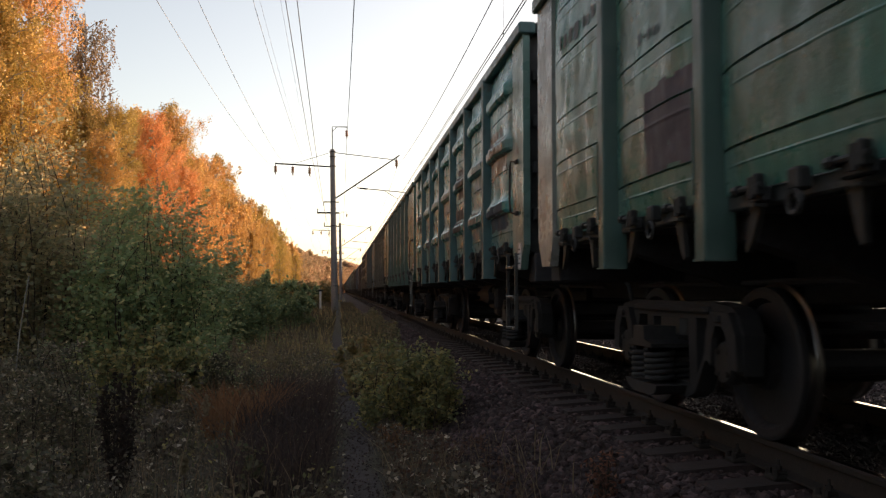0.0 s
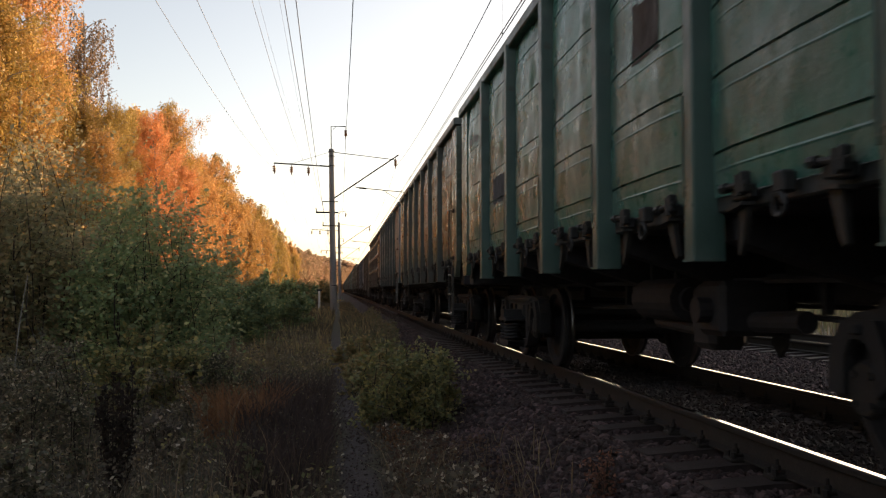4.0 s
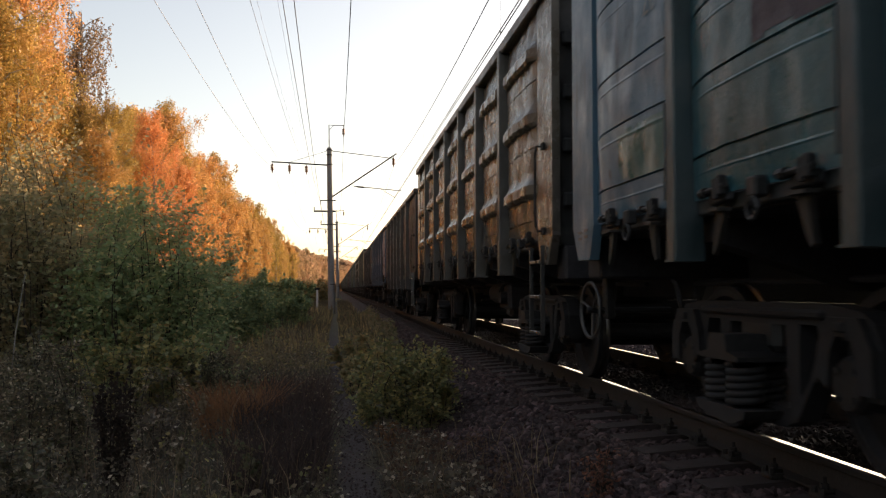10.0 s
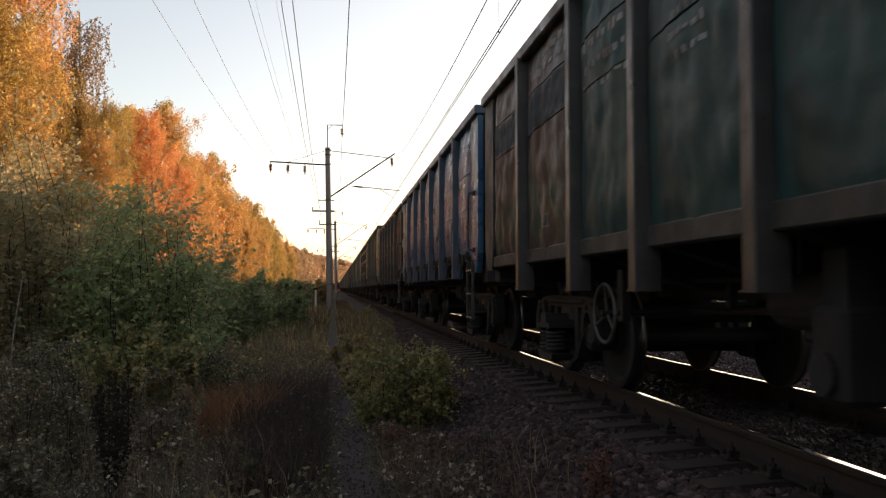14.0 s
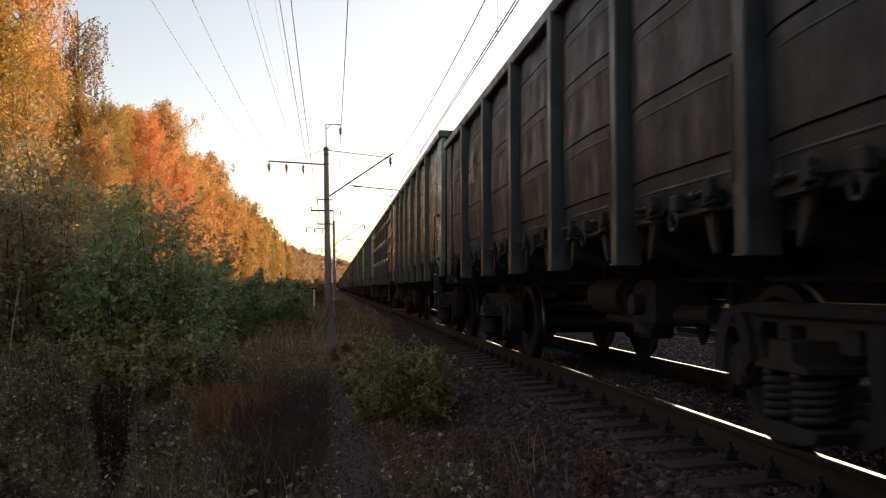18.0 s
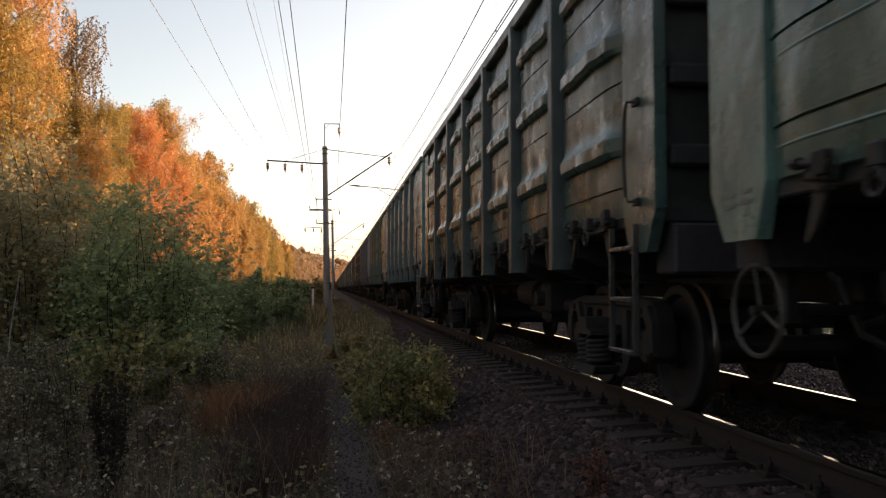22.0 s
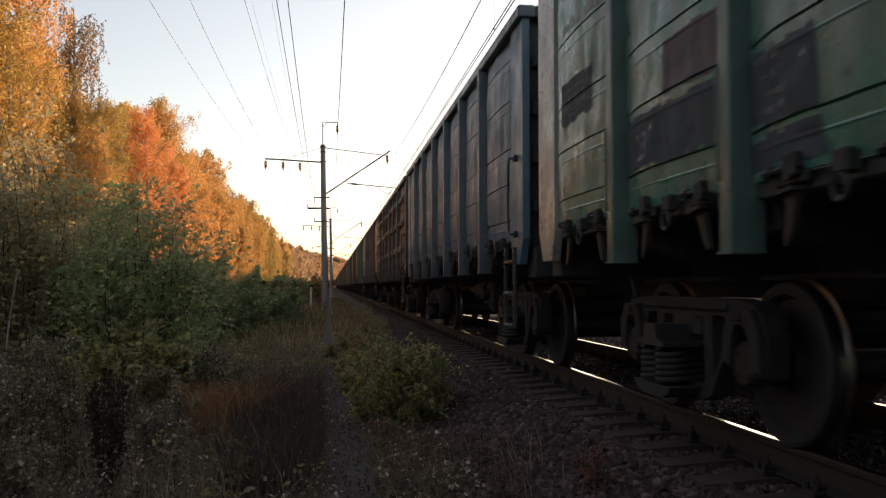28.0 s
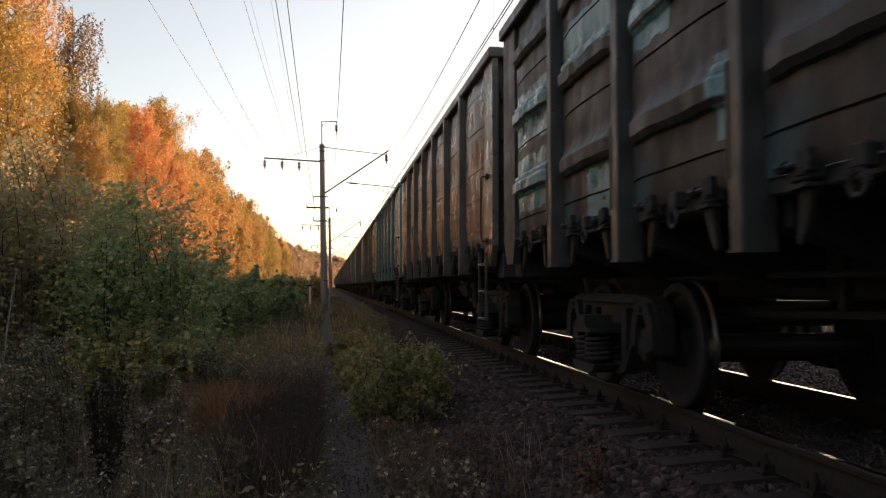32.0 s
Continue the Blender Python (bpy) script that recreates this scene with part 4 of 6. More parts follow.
COATS = {}
TONES = {"green": (0.055, 0.204, 0.161), "teal": (0.053, 0.254, 0.259), "olive": (0.092, 0.116, 0.086), "brown": (0.146, 0.119, 0.101), "slate": (0.029, 0.108, 0.130), "beige": (0.132, 0.108, 0.082), "mottled": (0.052, 0.038, 0.038), "blue": (0.016, 0.092, 0.205), "grey": (0.022, 0.024, 0.030), "sage": (0.062, 0.138, 0.112), "rusty": (0.052, 0.100, 0.092), "sky": (0.080, 0.232, 0.262), "steelblue": (0.070, 0.152, 0.210), "dusk": (0.040, 0.038, 0.040)}


def bars(u0, u1, z0, z1, rows, seed, wide=0.06):
    """Unreadable stencilled writing: rows of short bars of its size."""
    rng = random.Random(seed)
    out = []
    step = (z1 - z0) / rows
    for r in range(rows):
        u = u0 + rng.uniform(0, 0.04)
        end = u1 - rng.uniform(0, 0.25) * (u1 - u0)
        while u < end:
            w = 0.55 * wide * rng.uniform(0.5, 1.2)
            low = z0 + step * r + (0.3 + rng.uniform(0, 0.25)) * step
            out.append((u, min(u + w, end), low, z0 + step * r + (0.85 - rng.uniform(0, 0.2)) * step))
            u += w + wide * rng.uniform(0.2, 0.45)
    return out


# wagon: side sheets that keep another coat
SHEETS = {6: {2: "mossy", 3: "mossy", 4: "mossy"}, 3: {4: "sage", 2: "brown"}, 7: {6: "slate"}, 4: {6: "steelblue"}}
# wagon: (panel counted from its leading end, tone, areas)
MARKS = {
    0: [(5, "maroon", [(0.02, 0.55, 1.66, 2.20)]), (6, "faint", bars(0.1, 0.9, 2.92, 3.2, 1, 1, 0.10)), (5, "faint", bars(0.35, 0.7, 2.45, 2.62, 1, 2)), (3, "rust", [(0.05, 0.25, 1.70, 2.2)])],
    1: [(6, "white", bars(0.3, 0.8, 2.35, 2.62, 2, 3)), (5, "white", bars(0.45, 0.85, 2.72, 3.0, 2, 4)), (6, "darkpaint", [(0.1, 0.6, 2.3, 2.8)]), (5, "darkpaint", [(0.05, 0.4, 1.66, 2.0)]), (4, "white", bars(0.2, 0.6, 3.0, 3.3, 2, 30)),
        (0, "darkpaint", [(0.20, 0.62, 1.66, 2.0), (0.50, 0.88, 1.66, 1.95)]), (0, "brown", [(0.2, 0.8, 2.30, 2.75), (0.35, 0.9, 2.60, 2.89)]), (1, "slate", [(0.1, 0.6, 2.28, 2.70), (0.35, 0.9, 1.66, 2.05)]), (2, "grey", [(0.1, 0.6, 2.40, 2.87), (0.3, 0.95, 1.85, 2.25)]), (3, "slate", [(0.2, 0.85, 2.28, 2.65), (0.05, 0.5, 1.66, 2.0)])],
    2: [(6, "white", bars(0.2, 0.8, 2.95, 3.2, 1, 5, 0.1)), (5, "darkpaint", [(0.1, 0.7, 2.0, 2.34)]), (2, "rust", [(0.3, 0.6, 2.4, 2.8)])],
    3: [(5, "white", bars(0.1, 0.9, 2.42, 2.7, 1, 6, 0.1)), (4, "tealpaint", bars(0.1, 0.85, 1.68, 1.92, 1, 7, 0.08)), (4, "brown", [(0.1, 0.9, 2.03, 2.38)]), (5, "brown", [(0.0, 0.7, 1.66, 2.0)]), (2, "rust", [(0.1, 0.35, 1.7, 1.95)])],
    4: [(6, "tealpaint", [(0.1, 0.6, 1.66, 2.0)]), (4, "faint", bars(0.15, 0.75, 2.42, 2.84, 4, 8)), (5, "white", bars(0.55, 0.9, 2.40, 2.75, 4, 9)), (4, "faint", bars(0.2, 0.6, 1.66, 1.9, 3, 10)), (5, "maroon", [(0.0, 0.46, 2.07, 2.43)])],
    5: [(5, "navy", [(0.0, 1.0, 1.45, 1.62), (0.0, 1.0, 1.66, 1.80)]), (5, "navy", [(0.0, 0.9, 2.70, 2.88), (0.0, 0.9, 2.92, 3.05)]), (5, "faint", bars(0.15, 0.85, 2.72, 2.98, 1, 12, 0.1)), (6, "navy", [(0.0, 0.75, 2.70, 2.88), (0.0, 0.75, 2.06, 2.25)]), (6, "faint", bars(0.1, 0.7, 2.08, 2.42, 2, 11, 0.09)), (4, "navy", [(0.45, 0.68, 1.45, 1.62), (0.45, 0.68, 1.66, 1.80)]), (4, "faint", bars(0.5, 0.64, 1.68, 1.78, 2, 36, 0.05)), (3, "navy", [(0.3, 0.8, 2.32, 2.42)]), (3, "white", bars(0.3, 0.85, 2.7, 3.0, 2, 13))],
    6: [(3, "white", bars(0.33, 0.72, 2.18, 2.56, 3, 14, 0.09)), (4, "white", bars(0.08, 0.92, 2.36, 2.86, 3, 15, 0.10)), (5, "white", bars(0.1, 0.9, 2.90, 3.24, 2, 16, 0.12)), (5, "darkpaint", [(0.02, 0.98, 2.49, 2.85)]), (6, "darkpaint", [(0.02, 0.98, 2.49, 2.85)]), (0, "white", bars(0.2, 0.7, 1.55, 1.75, 3, 17, 0.05))],
    7: [(5, "darkpaint", [(0.61, 0.79, 1.63, 1.93)]), (5, "darkpaint", [(0.30, 0.49, 1.63, 1.90)]), (6, "white", bars(0.2, 0.8, 2.05, 2.34, 3, 18)), (6, "white", bars(0.2, 0.95, 2.5, 2.75, 1, 19, 0.1)), (6, "navy", [(0.2, 0.6, 1.66, 1.86)])],
    8: [(6, "white", bars(0.1, 0.9, 2.6, 2.84, 1, 20, 0.1)), (5, "slate", [(0.5, 0.95, 2.4, 2.84)]), (4, "faint", bars(0.3, 0.7, 2.4, 2.6, 1, 21)), (5, "faint", bars(0.2, 0.4, 1.7, 1.95, 2, 22))],
    9: [(6, "faint", bars(0.2, 0.9, 2.9, 3.15, 1, 23, 0.1)), (4, "rust", [(0.6, 0.64, 2.1, 2.3)])],
    10: [(3, "tealpaint", [(0.3, 0.95, 2.68, 3.05)]), (4, "tealpaint", [(0.1, 0.6, 2.3, 2.44)]), (5, "faint", bars(0.2, 0.8, 2.95, 3.2, 1, 24, 0.1)), (2, "rust", [(0.1, 0.4, 1.7, 1.8)])],
    11: [(5, "faint", bars(0.2, 0.7, 2.4, 2.6, 2, 25))],
    12: [(6, "darkpaint", [(0.3, 0.8, 2.25, 2.60)]), (5, "darkpaint", [(0.0, 1.0, 1.66, 2.0)]), (5, "maroon", [(0.0, 0.5, 2.03, 2.36)]), (4, "darkpaint", [(0.58, 1.0, 1.46, 1.62), (0.58, 1.0, 1.66, 2.0)]), (4, "faint", bars(0.72, 0.92, 1.68, 1.98, 4, 26, 0.08)), (6, "white", bars(0.1, 0.9, 2.9, 3.15, 1, 27, 0.1)), (6, "faint", bars(0.4, 0.75, 2.28, 2.55, 4, 35))],
    13: [(6, "faint", bars(0.4, 0.85, 1.7, 1.95, 2, 29)), (3, "faint", bars(0.4, 0.7, 2.5, 2.7, 1, 31))],
    14: [(6, "bluepaint", [(0.1, 0.9, 1.66, 2.2)]), (6, "bluepaint", [(0.1, 0.9, 2.3, 2.85)]), (5, "bluepaint", [(0.0, 0.9, 2.66, 3.05)]), (5, "bluepaint", [(0.0, 0.5, 1.45, 1.8)]), (4, "bluepaint", [(0.5, 0.9, 2.4, 2.84)]), (4, "bluepaint", [(0.0, 0.18, 1.66, 2.1)]), (6, "faint", bars(0.15, 0.85, 2.35, 2.6, 1, 32, 0.1))],
    15: [(6, "faint", bars(0.2, 0.9, 2.6, 2.84, 1, 33, 0.1)), (5, "darkpaint", [(0.2, 0.6, 2.0, 2.3)])],
}


def coats():
    c = COATS
    c["green"] = paint("faded_green_paint", TONES["green"], (0.092, 0.182, 0.150), 0.5, seed=1)
    c["teal"] = paint("teal_paint", TONES["teal"], (0.102, 0.238, 0.232), 0.5, seed=2)
    c["olive"] = paint("olive_brown_paint", TONES["olive"], (0.070, 0.104, 0.078), 0.6, seed=3)
    c["brown"] = paint("brown_grey_paint", TONES["brown"], (0.095, 0.095, 0.081), 0.5, seed=4)
    c["slate"] = paint("dark_blue_green_paint", TONES["slate"], (0.058, 0.160, 0.186), 0.5, seed=5, gloss=0.28)
    c["beige"] = paint("beige_brown_paint", TONES["beige"], (0.105, 0.088, 0.072), 0.5, seed=6, gloss=0.22)
    c["mottled"] = paint("peeling_paint", TONES["mottled"], (0.016, 0.046, 0.042), 0.6, grime=(0.016, 0.013, 0.012), rust=(0.115, 0.085, 0.070), seed=7, gloss=0.44, dust=0.10, relief=0.4)
    c["mossy"] = paint("peeling_green_paint", (0.012, 0.062, 0.062), (0.016, 0.050, 0.052), 0.5, grime=(0.014, 0.026, 0.027), rust=(0.075, 0.072, 0.064), seed=17, gloss=0.50, dust=0.04, relief=0.28)
    c["blue"] = paint("blue_paint", TONES["blue"], (0.030, 0.110, 0.190), 0.4, seed=8, dust=0.10)
    c["grey"] = paint("grey_brown_paint", TONES["grey"], (0.026, 0.030, 0.036), 0.5, seed=9, gloss=0.46, dust=0.06, grime=(0.018, 0.018, 0.020), rust=(0.034, 0.030, 0.030))
    c["sage"] = paint("grey_green_paint", TONES["sage"], (0.060, 0.128, 0.104), 0.5, seed=10)
    c["rusty"] = paint("dirty_grey_green_paint", TONES["rusty"], (0.085, 0.098, 0.092), 0.35, seed=11)
    c["sky"] = paint("light_teal_paint", TONES["sky"], (0.128, 0.282, 0.292), 0.5, seed=12)
    c["steelblue"] = paint("steel_blue_paint", TONES["steelblue"], (0.105, 0.178, 0.228), 0.5, seed=13, gloss=0.36)
    c["dusk"] = paint("dark_brown_paint", TONES["dusk"], (0.050, 0.100, 0.118), 0.25, seed=14, gloss=0.44, grime=(0.022, 0.020, 0.020), rust=(0.044, 0.036, 0.033))
    c["maroon"] = paint("maroon_primer", (0.086, 0.066, 0.078), (0.074, 0.064, 0.074), 0.5, gloss=0.6, seed=21, grime=(0.033, 0.021, 0.0228), rust=(0.0413, 0.0263, 0.0285), dust=0.08)
    c["darkpaint"] = paint("dark_repaint", (0.046, 0.058, 0.070), (0.052, 0.058, 0.068), 0.5, gloss=0.75, seed=22, grime=(0.021, 0.0228, 0.0252), rust=(0.0263, 0.0285, 0.0315), dust=0.08)
    c["rust"] = paint("rust_stain", (0.045, 0.028, 0.022), (0.06, 0.035, 0.026), 0.5, seed=23, gloss=0.7, grime=(0.027, 0.0168, 0.0132), rust=(0.0338, 0.021, 0.0165), dust=0.08)
    c["tealpaint"] = paint("teal_repaint", (0.045, 0.14, 0.14), (0.065, 0.13, 0.13), 0.5, seed=24, grime=(0.035, 0.08, 0.08), rust=(0.04, 0.09, 0.09), dust=0.08)
    c["bluepaint"] = paint("blue_repaint", (0.09, 0.27, 0.31), (0.14, 0.28, 0.30), 0.5, seed=26, grime=(0.048, 0.12, 0.162), rust=(0.06, 0.15, 0.2025), dust=0.08)
    c["navy"] = paint("navy_repaint", (0.030, 0.048, 0.066), (0.042, 0.058, 0.072), 0.5, seed=27, grime=(0.024, 0.036, 0.045), rust=(0.03, 0.045, 0.0562), dust=0.08)
    c["white"] = paint("worn_white_stencil", (0.32, 0.32, 0.31), (0.16, 0.165, 0.16), 0.8, seed=28, gloss=0.6, grime=(0.192, 0.192, 0.186), rust=(0.24, 0.24, 0.2325))
    c["faint"] = paint("faded_stencil", (0.18, 0.19, 0.195), (0.11, 0.12, 0.12), 0.8, seed=29, gloss=0.6, grime=(0.108, 0.114, 0.117), rust=(0.135, 0.1425, 0.1462))
    # soot plus the shade between wagons, in one dark coat
    c["soot_shade"] = paint("sooty_shaded_end_paint", (0.022, 0.021, 0.02), (0.03, 0.026, 0.023), 0.5, grime=(0.012, 0.011, 0.01), rust=(0.03, 0.018, 0.013), seed=32, gloss=0.6)
    # sill colour holds both soot and the shade below the body
    c["sill"] = paint("sooty_shaded_sill_paint", (0.040, 0.040, 0.038), (0.030, 0.032, 0.032), 0.5, grime=(0.014, 0.013, 0.012), rust=(0.045, 0.027, 0.02), seed=33, gloss=0.55, dust=0.2)
    c["tan"] = paint("tan_enamel", (0.46, 0.33, 0.29), (0.38, 0.28, 0.24), 0.4, seed=34, gloss=0.6, dust=0.1)
    c["paper"] = paint("yellowed_paper", (0.50, 0.42, 0.30), (0.46, 0.38, 0.27), 0.4, seed=35, gloss=0.7, dust=0.1)
    c["tanbar"] = paint("brown_print", (0.26, 0.18, 0.15), (0.22, 0.16, 0.13), 0.4, seed=36, gloss=0.7, dust=0.1)
    c["step"] = paint("sooty_step_paint", (0.048, 0.046, 0.046), (0.036, 0.036, 0.037), 0.5, seed=19)
    c["placard"] = paint("pale_enamel", (0.72, 0.70, 0.70), (0.6, 0.57, 0.57), 0.4, seed=31, dust=0.1)
    c["light"] = paint("pale_grey_plate_paint", (0.30, 0.29, 0.26), (0.22, 0.23, 0.21), 0.4, seed=15)
    c["rail"] = paint("worn_grey_step_paint", (0.105, 0.108, 0.102), (0.075, 0.078, 0.076), 0.5, seed=18)
    c["lightgreen"] = paint("pale_green_plate_paint", (0.13, 0.24, 0.205), (0.115, 0.19, 0.165), 0.4, seed=16)


def dusted(name, base):
    """The dull, dust-caked paint of a wagon's posts, toned like its sheets."""
    key = name + " post"
    if key not in COATS:
        soil = min(1.0, 0.42 + 4.0 * sum(base) / 3)
        a = tuple(0.36 * v + 0.60 * soil * w for v, w in zip(base, (0.058, 0.054, 0.051)))
        COATS[key] = paint("dusty_post_paint", a, tuple(0.75 * v for v in a), 0.5, seed=40 + len(COATS), gloss=0.34, dust=0.2)
    return COATS[key]


# kind, coat, corner plates, handwheel, words
TRAIN = [
    ("creased", "green", "light", False, "faded green steel gondola wagon with pale corner plates"),
    ("ribbed", "teal", "lightgreen", False, "teal steel gondola wagon with pressed side ribs"),
    ("creased", "green", "sage", False, "green steel gondola wagon with grey dusty sides and a pale placard"),
    ("creased", "olive", "olive", True, "olive green weathered steel gondola wagon with dented sides"),
    ("creased", "slate", "steelblue", True, "clean dark blue-green steel gondola wagon"),
    ("ribbed", "beige", "beige", False, "dusty beige-brown gondola wagon with pressed side ribs"),
    ("flat", "mottled", "grey", True, "old gondola wagon with peeling brown and green paint"),
    ("low", "blue", "blue", False, "blue steel gondola wagon with stained sides"),
    ("low", "grey", "grey", False, "dark grey steel gondola wagon with dented sides"),
    ("creased", "sage", "lightgreen", True, "grey-green steel gondola wagon with pale corner plates"),
    ("ribbed", "rusty", "rusty", True, "dirty grey-green gondola wagon with pressed side ribs"),
    ("creased", "sky", "sky", False, "light teal steel gondola wagon"),
    ("creased", "green", "light", False, "green steel gondola wagon with dark repair patches"),
    ("creased", "steelblue", "steelblue", False, "steel blue gondola wagon with smooth sides"),
    ("ribbed", "dusk", "dusk", False, "dark brown gondola wagon with pressed side ribs"),
    ("creased", "brown", "brown", False, "brown-grey steel gondola wagon with dented sides"),
    ("creased", "teal", "teal", False, "teal steel gondola wagon"),
    ("creased", "olive", "olive", False, "olive steel gondola wagon"),
]


def build_train():
    shared_meshes()
    coats()
    extra = ["grey", "green", "rusty", "sky", "brown", "sage", "slate", "beige"]
    for index in range(-2, 42):
        if 0 <= index < len(TRAIN):
            kind, coat, plate, wheel, label = TRAIN[index]
            wagon(index, kind, COATS[coat], COATS[plate], dusted(coat, TONES[coat]), label, True, wheel)
        else:
            coat = extra[index % len(extra)]
            wagon(index, "creased", COATS[coat], COATS[coat], dusted(coat, TONES[coat]), "weathered steel gondola wagon farther along the train", False)


# ---- overhead line ----
MAST_Y = 54.2
SPAN = 59.5


def mast(y, x, full=True):
    root = new("catenary_mast")
    tagged(root, "tall grey concrete railway mast with steel brackets", "mast", "overhead line masts")
    bm = bmesh.new()
    rod(bm, (0, 0, -0.9), (-0.22, 0, 9.65), 0.22, 20, 0.15)
    part("pole", bm, MAST_GREY, root, smooth=False)
    for z in (9.5, 9.2, 8.6, 6.38, 4.9, 1.2):
        bm = ring(bmesh.new(), Matrix.Translation((-0.022 * z, 0, z)), 0.20 - 0.002 * z, 0.025, 18, 5)
        part("clamp_band", bm, IRON, root)
    bm = bmesh.new()
    tube(bm, [(-0.22, 0, 9.5), (-0.24, 0, 11.07), (0.67, 0, 11.07), (0.67, 0, 10.97)], 0.035)
    tube(bm, [(-0.24, 0, 10.75), (0.05, 0, 11.05)], 0.02)
    part("top_bracket", bm, IRON, root)
    bm = bmesh.new()
    tube(bm, [(-0.1, 0, 8.56), (-3.72, 0, 8.72)], 0.045)
    part("cross_arm", bm, IRON, root)
    part("stay_wire", tube(bmesh.new(), [(-0.2, 0, 9.5), (-2.6, 0, 8.72)], 0.012), IRON, root)
    part("tie_rod", tube(bmesh.new(), [(-0.2, 0, 9.47), (3.82, 0, 9.05)], 0.024), IRON, root)
    part("cantilever", tube(bmesh.new(), [(-0.1, 0, 6.55), (3.95, 0, 9.36)], 0.045), IRON, root)
    bm = bmesh.new()
    tube(bm, [(1.25, 0, 7.42), (1.30, 0, 7.28), (4.3, 0, 7.03)], 0.028)
    tube(bm, [(1.5, 0, 7.26), (1.95, 0, 7.22)], 0.055)
    part("steady_arm", bm, IRON, root)
    part("registration_arm", tube(bmesh.new(), [(3.0, 0, 7.12), (3.85, 0, 6.62)], 0.018), IRON, root)
    for z, l in ((6.38, 0.76), (5.71, 1.14), (4.88, 0.72)):
        arm = part("signal_arm", tube(bmesh.new(), [(0.22, 0, z), (-l, 0, z)], 0.035 if l < 0.9 else 0.055), IRON, root)
        part("pin", tube(bmesh.new(), [(-l + 0.03, 0, z - 0.25 if z > 6 else z), (-l + 0.03, 0, z + 0.02 if z > 6 else z + 0.25)], 0.03), IRON, arm)
    ins = bmesh.new()
    lathe(ins, [(0.02, 0.0), (0.10, -0.06), (0.03, -0.10), (0.10, -0.16), (0.03, -0.20), (0.10, -0.26), (0.03, -0.30), (0.02, -0.42)], Matrix.Identity(4), 12)
    rod(ins, (0, 0, 0.12), (0, 0, -0.02), 0.015, 6)
    me = mesh_of("insulator", ins, True)
    for px, z in ((-3.68, 8.58), (-2.63, 8.54), (-1.60, 8.50), (0.67, 10.87), (3.77, 9.05)):
        put("insulator", me, PORCELAIN, root, pose(px, 0, z) @ Matrix.Diagonal((1.35, 1.35, 1.3, 1)))
    root.matrix_basis = pose(x, y, 0)
    return root


def wire_line(label, points, r=0.008):
    bm = bmesh.new()
    tube(bm, points, r, 4)
    w = part("overhead_wire", bm, WIRE, None)
    tagged(w, label, "wire", "overhead wires")


def sagging(x0, z0, x1, z1, y0, y1, sag, n=14):
    pts = []
    for i in range(n + 1):
        u = i / n
        pts.append((x0 + (x1 - x0) * u, y0 + (y1 - y0) * u, z0 + (z1 - z0) * u - 4 * sag * u * (1 - u)))
    return pts


def build_line():
    for k in range(-1, 5):
        mast(MAST_Y + SPAN * k, -0.30 if k < 1 else 0.16)
    # lateral place, height at the mast, height at the mast behind the walker, sag there and farther on, radius
    base = [(-3.98, 8.37, 8.37, 1.2, 1.1, 0.006), (-2.93, 8.17, 8.17, 1.35, 1.1, 0.006), (-1.90, 8.25, 8.25, 1.1, 1.0, 0.006), (0.37, 10.6, 10.6, 1.1, 1.0, 0.019),
            (-1.06, 6.38, 8.5, 1.37, 0.6, 0.010), (-0.75, 4.9, 7.87, 1.15, 0.5, 0.010), (-1.22, 6.6, 8.7, 1.2, 0.7, 0.003), (-1.75, 8.1, 8.4, 1.15, 0.9, 0.003)]
    for x, z, zb, sag, on, r in base:
        pts = sagging(x, zb - 0.4, x, zb, MAST_Y - 2 * SPAN, MAST_Y - SPAN, sag)
        pts += sagging(x, zb, x, z, MAST_Y - SPAN, MAST_Y, sag, 24)[1:]
        for k in range(1, 4):
            pts += sagging(x, z, x, z, MAST_Y + SPAN * (k - 1), MAST_Y + SPAN * k, on)[1:]
        wire_line("thin dark overhead wire slung between the masts", pts, r)
    mess, cont, cont2 = [], [], []
    for k in range(-1, 4):
        ya, yb = MAST_Y + SPAN * (k - 1), MAST_Y + SPAN * k
        mess += sagging(TRACK, 8.65, TRACK, 8.65, ya, yb, 0.95, 20)[1 if mess else 0:]
        cont += sagging(TRACK, 6.5, TRACK, 6.5, ya, yb, 0.03)[1 if cont else 0:]
        cont2 += sagging(TRACK - 0.06, 6.5, TRACK - 0.06, 6.5, ya, yb, 0.03)[1 if cont2 else 0:]
        if k <= 1:
            for i in range(7):
                u = (i + 0.8) / 7
                y = ya + (yb - ya) * u
                drop = new("dropper")
                tagged(drop, "thin vertical dropper between messenger and contact wire", "dropper", "droppers of the overhead line")
                top = 8.65 - 3.8 * u * (1 - u)
                part("hanger_wire", tube(bmesh.new(), [(TRACK, y, top), (TRACK, y, 6.5)], 0.004, 4), WIRE, drop)
                for z in (top, 6.52):
                    part("clip", box(bmesh.new(), TRACK - 0.014, TRACK + 0.014, y - 0.012, y + 0.012, z - 0.016, z + 0.016), IRON, drop)
    wire_line("catenary messenger wire above the track", mess, 0.012)
    wire_line("contact wire above the track", cont, 0.012)
    wire_line("second contact wire beside the first", cont2, 0.012)


def build_marker():
    root = new("marker_post")
    tagged(root, "white trackside marker post with a dark top", "marker post")
    bm = box(bmesh.new(), -0.07, 0.07, -0.07, 0.07, -0.8, 0.85, 0.01)
    part("post", bm, WHITE_PAINT, root)
    bm = box(bmesh.new(), -0.16, 0.16, -0.04, 0.04, 0.85, 0.97, 0.01)
    part("cap", bm, IRON, root)
    root.matrix_basis = pose(-1.32, 60, 0)


